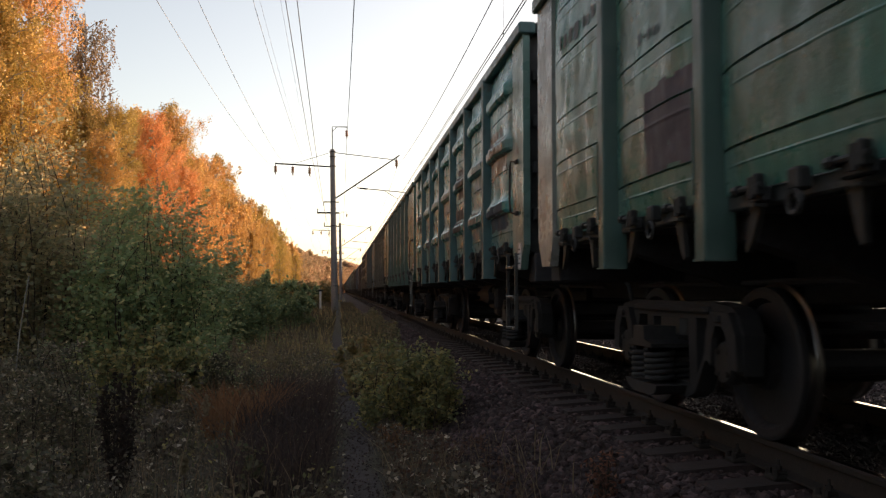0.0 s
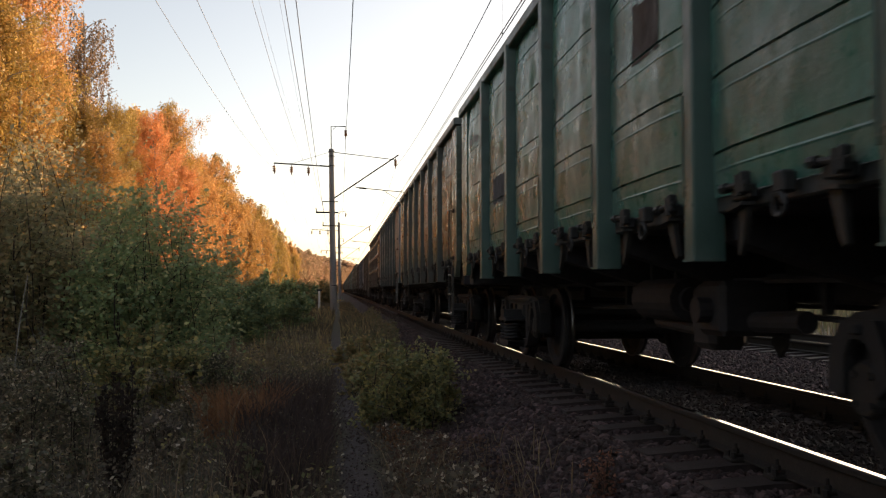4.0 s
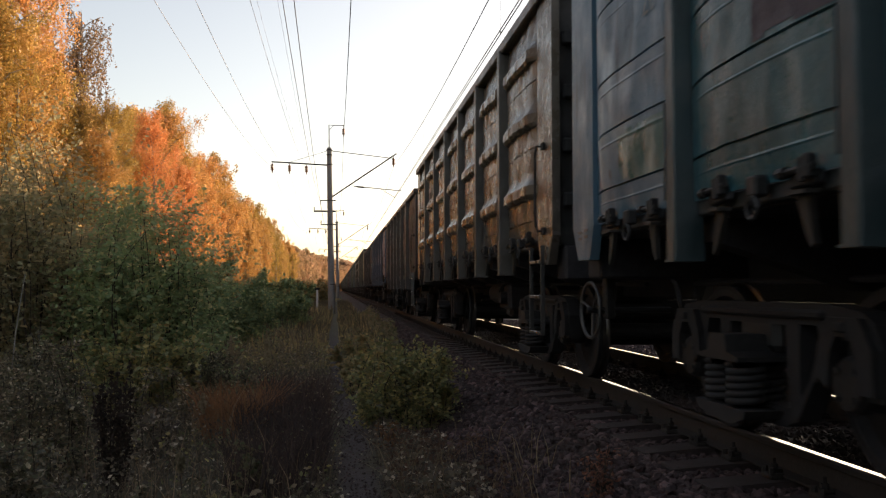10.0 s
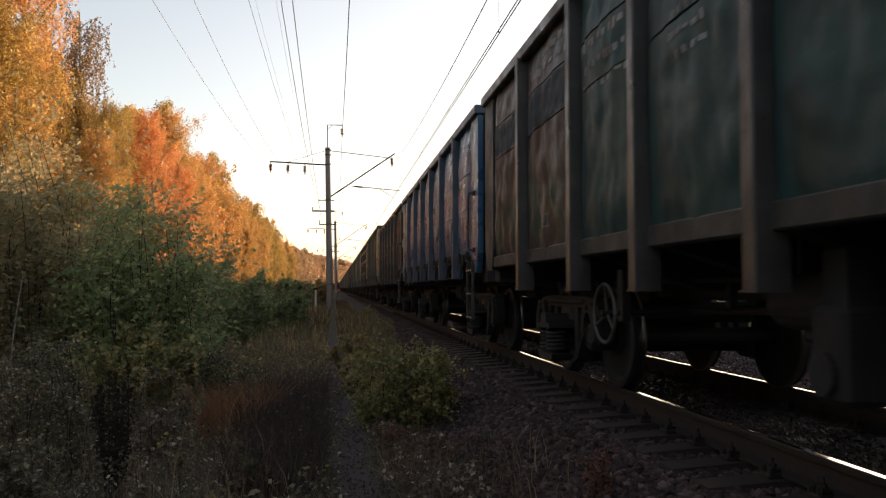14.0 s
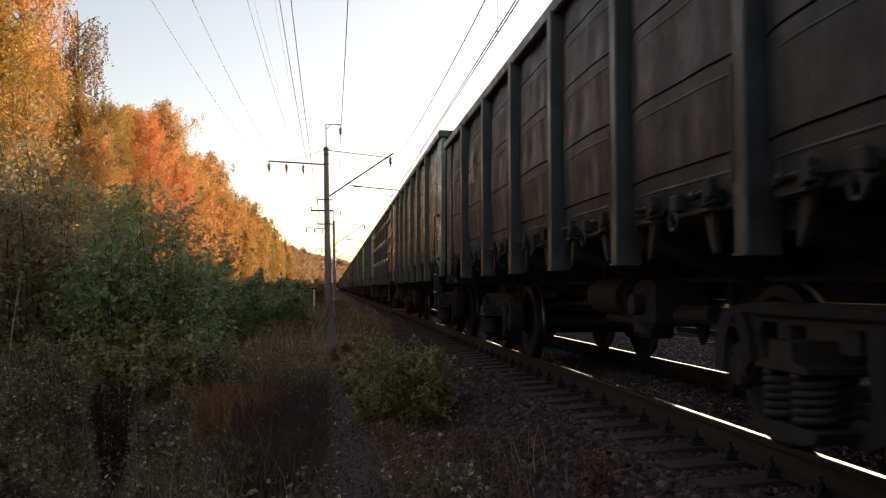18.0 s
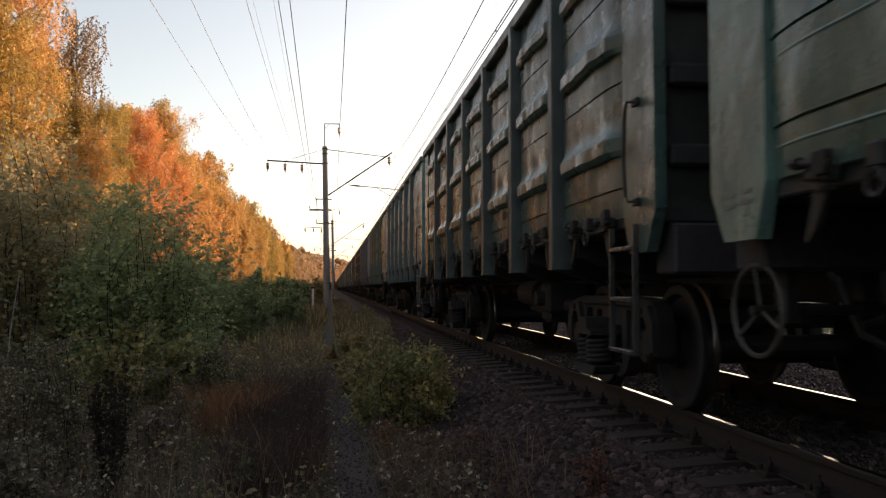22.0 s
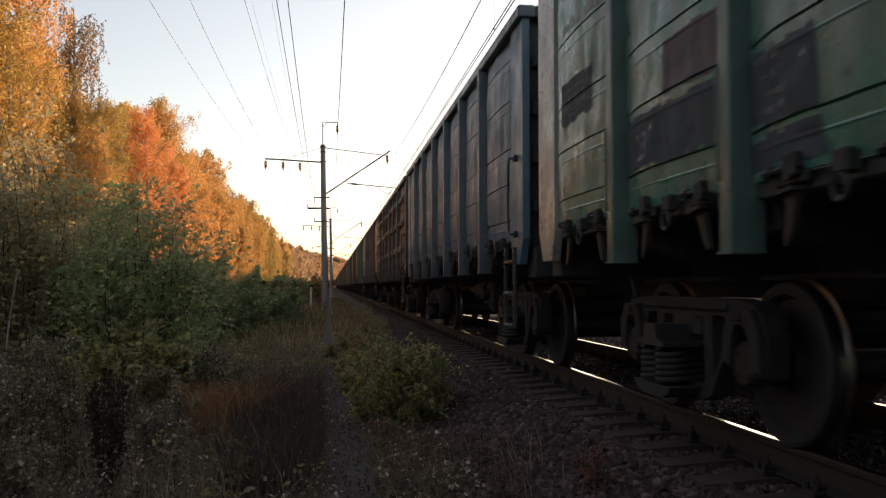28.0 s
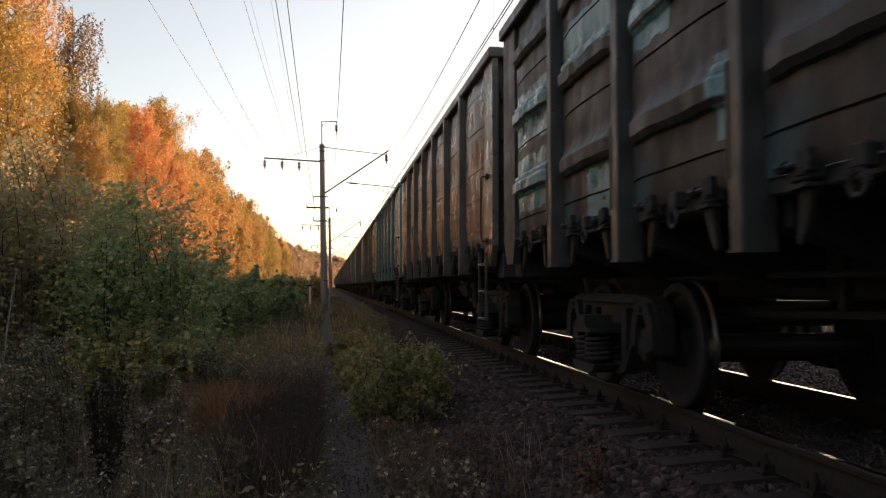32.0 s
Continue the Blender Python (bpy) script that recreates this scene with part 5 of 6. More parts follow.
# ---- plants ----
def leaves_mesh(name, spots, size, rng, droop=0.0, flat=0.0):
    """A small folded leaf at each spot."""
    n = len(spots)
    spots = np.asarray(spots)
    d = rng.normal(0, 1, (n, 3))
    d[:, 2] = d[:, 2] * (1 - flat) - droop
    d /= np.linalg.norm(d, axis=1)[:, None]
    e = rng.normal(0, 1, (n, 3))
    e[:, 2] *= 1 - flat
    e -= (e * d).sum(1)[:, None] * d
    e /= np.linalg.norm(e, axis=1)[:, None]
    s = (size * rng.uniform(0.6, 1.3, n))[:, None]
    v = np.stack([spots - d * s * 0.5, spots + e * s * 0.33, spots + d * s * 0.55, spots - e * s * 0.33], 1).reshape(-1, 3)
    f = np.arange(4 * n).reshape(-1, 4)
    return from_arrays(name, v, f)


def limb_points(rng, base, tip, bend, n=6):
    base, tip = np.array(base, float), np.array(tip, float)
    off = rng.normal(0, bend, 3)
    return [tuple(base + (tip - base) * u + off * math.sin(math.pi * u)) for u in np.linspace(0, 1, n)]


def taper(bm, pts, r0, r1, sides=6):
    """One tube along the points, thinning from r0 to r1."""
    n = len(pts) - 1
    rows = []
    for i, p in enumerate(pts):
        p = Vector(p)
        d = (Vector(pts[min(i + 1, n)]) - Vector(pts[max(i - 1, 0)])).normalized()
        e = d.orthogonal().normalized()
        f = d.cross(e)
        r = r0 + (r1 - r0) * i / n
        rows.append([bm.verts.new(p + r * (e * math.cos(a) + f * math.sin(a))) for a in (2 * math.pi * k / sides for k in range(sides))])
    for a, b in zip(rows, rows[1:]):
        turn = min(range(sides), key=lambda k: (b[k].co - a[0].co).length)
        for k in range(sides):
            bm.faces.new((a[k], a[(k + 1) % sides], b[(k + 1 + turn) % sides], b[(k + turn) % sides]))
    bm.faces.new(rows[0][::-1])
    bm.faces.new(rows[-1])


def tree_meshes(seed, height, spread, low, count, leaf, hang=0.5, limbs=44):
    """Trunk with limbs, and a crown of leaves strung along fine hanging twigs."""
    rng = np.random.default_rng(seed)
    bm = bmesh.new()
    trunk = limb_points(rng, (0, 0, -0.2), (rng.normal(0, 0.3), rng.normal(0, 0.3), height * 0.96), 0.25, 9)
    taper(bm, trunk, 0.013 * height, 0.02, 8)
    spots = []
    tr = np.array(trunk)
    for i in range(limbs):
        u = low + (1 - low) * (i + rng.uniform(0, 1)) / limbs
        k = min(int(u * 8), 7)
        base = tr[k] + (tr[k + 1] - tr[k]) * (u * 8 - k)
        a = i * 2.4 + rng.uniform(-0.5, 0.5)
        v = (u - low) / (1 - low)
        reach = spread * (0.30 + 0.70 * math.sin(math.pi * min(1.0, 0.18 + 0.82 * (1 - v) ** 0.8))) * rng.uniform(0.55, 1.2) * (1.0 if v < 0.88 else 0.5)
        tip = base + np.array((math.cos(a) * reach, math.sin(a) * reach, reach * rng.uniform(0.45, 1.1)))
        pts = limb_points(rng, base, tip, 0.10 * reach, 5)
        taper(bm, pts, 0.03 + 0.004 * height * (1 - v), 0.008, 5)
        pa = np.array(pts)
        per = int(count / limbs)
        twigs = max(6, int(per / 26))
        for _ in range(twigs):
            w = rng.uniform(0.15, 1.08) ** 0.8
            j = min(int(w * 4), 3)
            c = pa[j] + (pa[j + 1] - pa[j]) * (w * 4 - j) + rng.normal(0, 1, 3) * spread * np.array((0.13, 0.13, 0.10))
            m = int(per / twigs * rng.uniform(0.5, 1.5))
            along = rng.uniform(0, 1, (m, 1))
            drift = np.array((rng.normal(0, 0.12), rng.normal(0, 0.12), -1.0)) * hang * rng.uniform(0.5, 1.4)
            spots.append(c + drift * along + rng.normal(0, 1, (m, 3)) * (0.055 + 0.05 * leaf / 0.15))
    spots = np.concatenate(spots)
    trunk_me = mesh_of("trunk", bm)
    return trunk_me, leaves_mesh("crown", spots, leaf, rng, min(0.9, 0.5 * hang))


def weeping_meshes(seed, height):
    """A tall birch: steep arching limbs, and long thin twigs hanging from them."""
    rng = np.random.default_rng(seed)
    bm = bmesh.new()
    trunk = np.array(limb_points(rng, (0, 0, -0.2), (0.2, 0.1, height * 0.95), 0.2, 9))
    taper(bm, [tuple(p) for p in trunk], 0.16, 0.02, 8)
    spots = []
    for i in range(24):
        u = 0.66 + 0.29 * i / 24
        k = min(int(u * 8), 7)
        base = trunk[k] + (trunk[k + 1] - trunk[k]) * (u * 8 - k)
        a, reach = i * 2.4, rng.uniform(0.7, 1.9) * (1.15 - 0.5 * (u - 0.66) / 0.29)
        tip = base + np.array((math.cos(a) * reach, math.sin(a) * reach, rng.uniform(0.9, 1.6) * min(1.2, reach)))
        tip[2] = min(tip[2], height)
        pts = limb_points(rng, base, tip, 0.10, 6)
        taper(bm, pts, 0.045, 0.008, 5)
        pa = np.array(pts)
        for _ in range(13):
            w = rng.uniform(0.35, 1.0)
            j = min(int(w * 5), 4)
            c = pa[j] + (pa[j + 1] - pa[j]) * (w * 5 - j) + rng.normal(0, 0.09, 3)
            long = rng.uniform(0.6, 2.1)
            m = int(20 * long)
            along = rng.uniform(0, 1, (m, 1))
            spots.append(c + np.array((rng.normal(0, 0.10), rng.normal(0, 0.10), -1.0)) * long * along + rng.normal(0, 0.035, (m, 3)))
    return mesh_of("trunk", bm), leaves_mesh("crown", np.concatenate(spots), 0.095, rng, 0.8)


def spruce_meshes(seed, height):
    """Straight trunk, and whorls of hanging boughs set with needle sprays."""
    rng = np.random.default_rng(seed)
    bm = bmesh.new()
    taper(bm, [(0, 0, -0.2), (0.05, 0, height * 0.5), (0, 0.05, height)], 0.2, 0.02, 8)
    spots = []
    for i in range(70):
        v = (i + 0.5) / 70
        z, reach, a = height * (0.06 + 0.92 * v), 2.7 * (1 - v) ** 0.85 + 0.2, i * 2.4
        us = rng.uniform(0.1, 1.0, 90) * reach
        p = np.stack([math.cos(a) * us, math.sin(a) * us, z - 0.25 * us], 1)
        spots.append(p + rng.normal(0, 1, p.shape) * np.array((0.2, 0.2, 0.14)))
    return mesh_of("trunk", bm), leaves_mesh("crown", np.concatenate(spots), 0.38, rng, 0.3)


def build_forest():
    kinds = []
    for i in range(5):
        kinds.append(tree_meshes(100 + i, 12.0 + i * 0.7, 1.55 + 0.16 * i, 0.10, 12000, 0.17, 0.6))
    fine = [tree_meshes(110 + i, 12.0 + i * 0.7, 1.55 + 0.16 * i, 0.08, 34000, 0.098, 0.7) for i in range(5)]
    birch = tree_meshes(120, 15.5, 1.9, 0.18, 30000, 0.10, 0.8)
    weeping = weeping_meshes(121, 15.6)
    rng = random.Random(9)
    mats = [LEAF_ORANGE, LEAF_GOLD, LEAF_ORANGE, LEAF_ORANGE, LEAF_GOLD]
    words = {"orange_autumn_leaf": "slender birch with orange autumn leaves", "golden_autumn_leaf": "slender birch with golden brown leaves", "brown_birch_leaf": "tall birch with drooping brown twigs", "red_autumn_leaf": "aspen with red-orange autumn leaves"}

    def tree(pair, mat, x, y, size, spin):
        root = new("forest_tree")
        tagged(root, words[mat.name], "tree", "trees at the forest edge")
        put("trunk", pair[0], BARK, root)
        put("crown", pair[1], mat, root)
        root.matrix_basis = pose(x, y, -0.7, 0, 0, spin) @ Matrix.Diagonal((size, size, size * rng.uniform(0.92, 1.08), 1))
    heights = [12.0 + i * 0.7 for i in range(5)]
    y = 8.0
    while y < 300:
        for row in range(3):
            x = -13.2 - 3.0 * row + rng.uniform(-1.5, 1.5)
            mat = mats[rng.randrange(len(mats))]
            k = rng.randrange(5)
            tall = 0.98 * abs(x) * rng.uniform(0.60, 1.06) + 1.7 if row == 0 else 0.90 * abs(x) * rng.uniform(0.78, 1.04) + 1.3
            yy = y + rng.uniform(-1.5, 1.5)
            if 0.22 < -x / yy < 0.315:
                tall = min(tall, 0.21 * math.hypot(x, yy) + 0.6)     # lower growth before the tall birch
            tree((fine if 30 < yy < 88 else kinds)[k], mat, x, yy, tall / heights[k], rng.uniform(0, 360))
        y += 4.5 if y < 28 else 2.7 if y < 90 else 3.6 if y < 170 else 6.5
    tree(weeping, LEAF_BIRCH, -14.1, 50.0, 1.22, 100)
    tree(fine[2], LEAF_ORANGE, -11.3, 42.4, 0.66, 200)
    tree(birch, LEAF_ORANGE, -14.2, 41.5, 1.08, 140)
    tree(fine[3], LEAF_RED, -11.0, 52.0, 0.92, 70)
    tree(fine[1], LEAF_RED, -10.0, 59.0, 0.78, 10)
    tree(fine[4], LEAF_GOLD, -11.4, 46.8, 0.74, 30)
    # woods added beyond the meadow across the line, hidden by the train, blocking low sun
    y = -60.0
    while y < 230:
        for row in range(2):
            root = new("hidden_meadow_tree")
            tagged(root, "yellowing birch hidden behind the train, added beyond the meadow to block the low sun", "tree", "trees beyond the meadow")
            k = rng.randrange(5)
            put("trunk", kinds[k][0], BARK, root)
            put("crown", kinds[k][1], LEAF_OLIVE, root)
            size = rng.uniform(14.5, 16.5) / heights[k]
            root.matrix_basis = pose(80.0 + 4.0 * row + rng.uniform(-1, 1), y + rng.uniform(-1, 1), -0.9, 0, 0, rng.uniform(0, 360)) @ Matrix.Diagonal((size * 1.35, size * 1.35, size, 1))
        y += 3.8
    # unseen dark spruces, added behind and on the left to block sky light
    pair = spruce_meshes(150, 15.0)
    places = [(-14 + 2.6 * i, -30 + 4 * (i % 2)) for i in range(26)] + [(-10.5 - 3.2 * (i % 2), -26 + 1.7 * i) for i in range(18)]
    for x, y in (p for p in places if not -1.5 < p[0] < 14):
        root = new("unseen_spruce")
        tagged(root, "tall dark green spruce, unseen, added to block sky light from behind", "tree", "spruces behind the path")
        put("trunk", pair[0], TWIG, root)
        put("crown", pair[1], SPRUCE, root)
        size = rng.uniform(0.9, 1.15) * (0.6 if y > -25.5 else 0.78)
        root.matrix_basis = pose(x + rng.uniform(-0.8, 0.8), y + rng.uniform(-1, 1), -0.9, 0, 0, rng.uniform(0, 360)) @ Matrix.Diagonal((size, size, size, 1))
    # sunlit woods where the forest edge swings across the far end of the line
    pair = tree_meshes(140, 13.0, 2.6, 0.05, 6000, 0.33)
    far = new("distant_woods")
    tagged(far, "distant sunlit autumn woods closing the view along the line", "woods", kind="stuff")
    for i in range(90):
        u = i / 89
        for row in range(2):
            ob = put("crown", pair[1], LEAF_FAR if row == 0 or i % 3 else LEAF_GREEN, far)
            size = rng.uniform(0.95, 1.25) + 0.12 * row
            ob.matrix_basis = pose(-14.5 + 30 * u ** 1.6 - 6 * row + rng.uniform(-1.5, 1.5), 270 + 230 * u + rng.uniform(-3, 3), -1.5, 0, 0, rng.uniform(0, 360)) @ Matrix.Diagonal((1.15, 1.15, size, 1))


def bush(name, label, category, x, y, height, spread, count, leaf, mat, seed, stems=12, group=""):
    rng = np.random.default_rng(seed)
    root = new(name)
    tagged(root, label, category, group)
    spots = []
    sprigs = bmesh.new()
    for i in range(stems):
        bm = bmesh.new()
        a = rng.uniform(0, 6.28)
        r = spread * math.sqrt(rng.uniform(0.02, 1.0))
        h = height * rng.uniform(0.7, 1.0) * (1.05 - 0.42 * (r / spread) ** 2)
        base = (0.8 * r * math.cos(a), 0.8 * r * math.sin(a), -0.1)
        tip = (r * math.cos(a), r * math.sin(a), h)
        pts = limb_points(rng, base, tip, 0.08 * height, 6)
        taper(bm, pts, 0.005 + 0.003 * height, 0.003, 5)
        pa = np.array(pts)
        for _ in range(10):
            w = rng.uniform(0.04, 1.0)
            j = min(int(w * 5), 4)
            c = pa[j] + (pa[j + 1] - pa[j]) * (w * 5 - j)
            out = rng.normal(0, 1, 3) * np.array((1, 1, 0.5)) * 0.12 * height
            rod(sprigs, tuple(c), tuple(c + out), 0.003, 3, 0.0015)
            m = int(count / stems / 10)
            us = rng.uniform(0.0, 1.15, (m, 1))
            spots.append(c + out * us + rng.normal(0, 1, (m, 3)) * 0.035 * height)
        part("stem", bm, TWIG, root)
    part("twig_spray", sprigs, TWIG, root)["kind"] = "stuff"
    put("foliage", leaves_mesh("foliage", np.concatenate(spots), leaf, rng, 0.0, 0.45), mat, root)
    root.matrix_basis = pose(x, y, max(ground_height(x, y), bed_height(x)) if x > 1.0 else ground_height(x, y))
    return root


def blades(name, label, count, area, height, width, mat, seed, skip=None, lean=0.35, power=1.0):
    """Thin bent grass blades and stalks over an area; stuff."""
    rng = np.random.default_rng(seed)
    x0, x1, y0, y1 = area
    x = rng.uniform(x0, x1, count * 2)
    y = y0 + (y1 - y0) * rng.uniform(0, 1, count * 2) ** power
    keep = np.ones(len(x), bool) if skip is None else ~skip(x, y)
    clump = np.array([noise.noise((a * 1.3, b * 0.9, seed)) for a, b in zip(x, y)])
    keep &= clump > rng.uniform(-0.7, 0.4, len(x))
    x, y, clump = x[keep][:count], y[keep][:count], clump[keep][:count]
    n = len(x)
    z = np.array([max(ground_height(a, b), bed_height(a) if a > 0.9 else -9) for a, b in zip(x, y)])
    h = height * rng.uniform(0.4, 1.15, n) * (0.85 + 0.5 * clump)
    a = rng.uniform(0, 6.28, n)
    b = rng.uniform(0, 6.28, n)
    l = h * lean * rng.uniform(0.1, 1.3, n)
    w = width * rng.uniform(0.5, 1.3, n)
    wx, wy = np.cos(b) * w, np.sin(b) * w
    lx, ly = np.cos(a) * l, np.sin(a) * l
    p = np.stack([
        np.stack([x - wx, y - wy, z - 0.03], 1), np.stack([x + wx, y + wy, z - 0.03], 1),
        np.stack([x + 0.35 * lx + 0.8 * wx, y + 0.35 * ly + 0.8 * wy, z + 0.6 * h], 1), np.stack([x + 0.35 * lx - 0.8 * wx, y + 0.35 * ly - 0.8 * wy, z + 0.6 * h], 1),
        np.stack([x + lx, y + ly, z + h], 1)], 1).reshape(-1, 3)
    i = 5 * np.arange(n)
    faces = [tuple(q) for q in np.stack([i, i + 1, i + 2, i + 3], 1).tolist()] + [tuple(q) for q in np.stack([i + 3, i + 2, i + 4], 1).tolist()]
    me = from_arrays(name, p, faces)
    ob = put(name, me, mat)
    tagged(ob, label, "grass", kind="stuff")


def weeds(name, label, count, area, height, leaf, mat, seed, skip, power=1.5):
    """Low broad-leaved weeds and fallen leaves over an area; stuff."""
    rng = np.random.default_rng(seed)
    x0, x1, y0, y1 = area
    x = rng.uniform(x0, x1, count)
    y = y0 + (y1 - y0) * rng.uniform(0, 1, count) ** power
    keep = ~skip(x, y)
    x, y = x[keep], y[keep]
    clump = np.array([noise.noise((a * 0.9, b * 0.7, seed)) + 0.5 * noise.noise((a * 2.6, b * 2.1, seed)) for a, b in zip(x, y)])
    z = np.array([max(ground_height(a, b), bed_height(a) if a > 0.9 else -9) for a, b in zip(x, y)])
    z = z + height * np.clip(0.35 + 0.9 * clump, 0.03, 1.0) * rng.uniform(0, 1, len(x)) ** 0.7
    ob = put(name, leaves_mesh(name, np.stack([x, y, z], 1), leaf, rng, 0.0, 0.4), mat)
    tagged(ob, label, "weeds", kind="stuff")


def off_path(x, y):
    return np.abs(x - 0.21 + 0.30 * np.clip((y - 8.6) / 15, 0, 1)) < 0.16


def off_patches(x, y):
    """The path, the rusty grass and the dead dark stalks, where no other weeds grow."""
    thin = np.random.default_rng(len(x)).uniform(0, 1, len(x)) < 0.8
    rusty = ((x + 1.08) / 0.42) ** 2 + ((y - 10.4) / 1.5) ** 2 < 1
    dead = ((x + 0.48) / 0.5) ** 2 + ((y - 9.6) / 3.4) ** 2 < 1
    return off_path(x, y) | (rusty | dead) & thin


def dock(x, y, tall, seed):
    """A dead dock plant: upright stalks thick with dark seed."""
    rng = np.random.default_rng(seed)
    root = new("dock_weed")
    tagged(root, "tall dead dock weed with dark brown seed spikes", "weed")
    for i in range(10):
        a, r = rng.uniform(0, 6.28), rng.uniform(0.03, 0.26)
        h = tall * rng.uniform(0.6, 1.0)
        pts = limb_points(rng, (0.25 * r * math.cos(a), 0.25 * r * math.sin(a), -0.05), (r * math.cos(a), r * math.sin(a), h), 0.03, 6)
        bm = bmesh.new()
        taper(bm, pts, 0.007, 0.003, 5)
        stalk = part("stalk", bm, TWIG, root)
        pa = np.array(pts)
        w = rng.uniform(0.25, 1.0, 190)
        j = np.minimum((w * 5).astype(int), 4)
        c = pa[j] + (pa[j + 1] - pa[j]) * (w * 5 - j)[:, None]
        fat = (0.016 * np.sin(np.pi * np.clip((w - 0.25) / 0.75, 0.05, 0.97)) + 0.006)[:, None]
        put("seed_spike", leaves_mesh("seed_spike", c + rng.normal(0, 1, c.shape) * fat, 0.034, rng, -0.4), LEAF_DOCK, stalk)["kind"] = "stuff"
    root.matrix_basis = pose(x, y, ground_height(x, y))


def plume(x, y, tall, seed):
    """A dry feathery seed head on its stalk."""
    rng = np.random.default_rng(seed)
    root = new("grass_plume")
    tagged(root, "pale dry feathery grass plume on a thin stalk", "grass plume", "plumes in the weeds")
    lean = rng.normal(0, 0.05, 2)
    bm = bmesh.new()
    taper(bm, [(0, 0, -0.05), (lean[0] * 0.5, lean[1] * 0.5, tall * 0.6), (lean[0], lean[1], tall)], 0.005, 0.002, 5)
    part("stalk", bm, GRASS_DRY, root)
    w = rng.uniform(0, 1, 260)
    spots = np.stack([lean[0] + rng.normal(0, 1, 260) * 0.022 * np.sin(3.0 * w + 0.1), lean[1] + rng.normal(0, 1, 260) * 0.022 * np.sin(3.0 * w + 0.1), tall * (0.70 + 0.34 * w)], 1)
    put("seed_head", leaves_mesh("seed_head", spots, 0.03, rng), STRAW, root)["kind"] = "stuff"
    root.matrix_basis = pose(x, y, ground_height(x, y))


def build_plants():
    g = "bushes beside the path"
    bush("aspen_thicket", "dense green young aspen thicket with yellowing leaf tips", "bush", -2.68, 12.9, 3.15, 0.92, 29000, 0.068, LEAF_GREEN, 1, 48, g)
    bush("aspen_shoots", "low young aspen shoots with yellowing leaves", "bush", -2.45, 11.3, 1.25, 0.75, 5200, 0.072, LEAF_YOUNG, 6, 16, g)
    bush("birch_thicket", "browning young birch thicket at the path's side", "bush", -4.55, 13.5, 4.2, 1.05, 23000, 0.082, LEAF_THICKET, 2, 34, g)
    bush("birch_thicket", "olive young birch thicket under the forest edge", "bush", -6.35, 18.5, 4.7, 1.7, 30000, 0.082, LEAF_THICKET, 21, 24, g)
    bush("aspen_thicket", "browning young aspen thicket behind the path's weeds", "bush", -5.0, 19.5, 3.7, 1.5, 28000, 0.078, LEAF_THICKET, 22, 20, g)
    bush("willow_bush", "dark green rounded willow bush by the path", "bush", -2.9, 24.5, 2.3, 1.3, 19000, 0.09, LEAF_GREEN, 3, 20, g)
    bush("willow_bush", "olive willow bush beside the path", "bush", -5.4, 27.0, 2.9, 1.9, 22000, 0.09, LEAF_OLIVE, 23, 20, g)
    bush("willow_bush", "low green willow bush farther along the path", "bush", -2.3, 33.0, 1.7, 1.3, 16000, 0.09, LEAF_GREEN, 24, 16, g)
    bush("birch_thicket", "browning birch scrub before the forest", "bush", -9.0, 30.0, 4.2, 2.6, 14000, 0.16, LEAF_OLIVE, 25, 20, g)
    bush("birch_thicket", "browning birch scrub before the forest", "bush", -7.5, 42.0, 3.6, 3.0, 12000, 0.18, LEAF_OLIVE, 26, 20, g)
    bush("birch_thicket", "yellowing scrub along the forest edge", "bush", -8.0, 58.0, 3.4, 3.6, 12000, 0.22, LEAF_OLIVE, 27, 20, g)
    bush("young_bush", "low green bush with yellowing leaves beside the ballast", "bush", 0.80, 10.1, 1.12, 0.56, 9500, 0.056, LEAF_YOUNG, 7, 24, g)
    bush("young_bush", "low yellow-green bush between path and ballast", "bush", 0.50, 13.4, 0.72, 0.34, 3600, 0.06, LEAF_OLIVE, 5, 14, g)
    bush("young_bush", "low yellow-green bush farther along the ballast", "bush", 0.55, 15.5, 0.8, 0.6, 4400, 0.08, LEAF_OLIVE, 28, 12, g)
    for k, (x, y) in enumerate(((-5.0, 72), (-4.0, 90), (-6.5, 108), (-4.5, 132), (-6.0, 165), (-5.0, 205), (-9.0, 150))):
        bush("birch_thicket", "yellowing scrub along the far side of the path", "bush", x, y, 3.0, 3.4, 5000, 0.30, LEAF_OLIVE if k % 2 else LEAF_GREEN, 70 + k, 16, g)
    for k, (x, y, h) in enumerate(((-3.0, 9.6, 1.2), (-2.35, 7.7, 0.95), (-3.5, 8.3, 1.25), (-4.4, 10.4, 1.4), (-2.0, 10.2, 0.7), (-2.1, 6.0, 0.7), (-2.9, 6.9, 0.95), (-1.55, 11.6, 0.9), (-3.6, 11.6, 1.25), (-1.1, 5.6, 0.42))):
        bush("weed_clump", "brown and olive leafy weed clump in the grass", "bush", x, y, h, 0.34 + 0.12 * h, int(5000 * h), 0.038, LEAF_HERB, 200 + k, 9, "weed clumps beside the path")
    dock(-1.62, 6.7, 1.08, 6)
    bush("weed_bush", "low green weed beside the path", "bush", -0.64, 6.5, 0.42, 0.14, 900, 0.045, LEAF_TOE, 29, 9, g)
    bush("weed_bush", "low brown weed in the grass", "bush", -1.7, 8.2, 0.55, 0.3, 1300, 0.055, LEAF_WEED, 30, 10, g)
    bush("weed_bush", "rusty red weed on the ballast shoulder", "bush", 1.70, 5.45, 0.34, 0.10, 700, 0.030, WEED_RED, 31, 8, g)
    bush("weed_bush", "rusty red weed at the foot of the bush", "bush", 0.50, 8.6, 0.30, 0.14, 520, 0.035, GRASS_RUST, 32, 8, g)
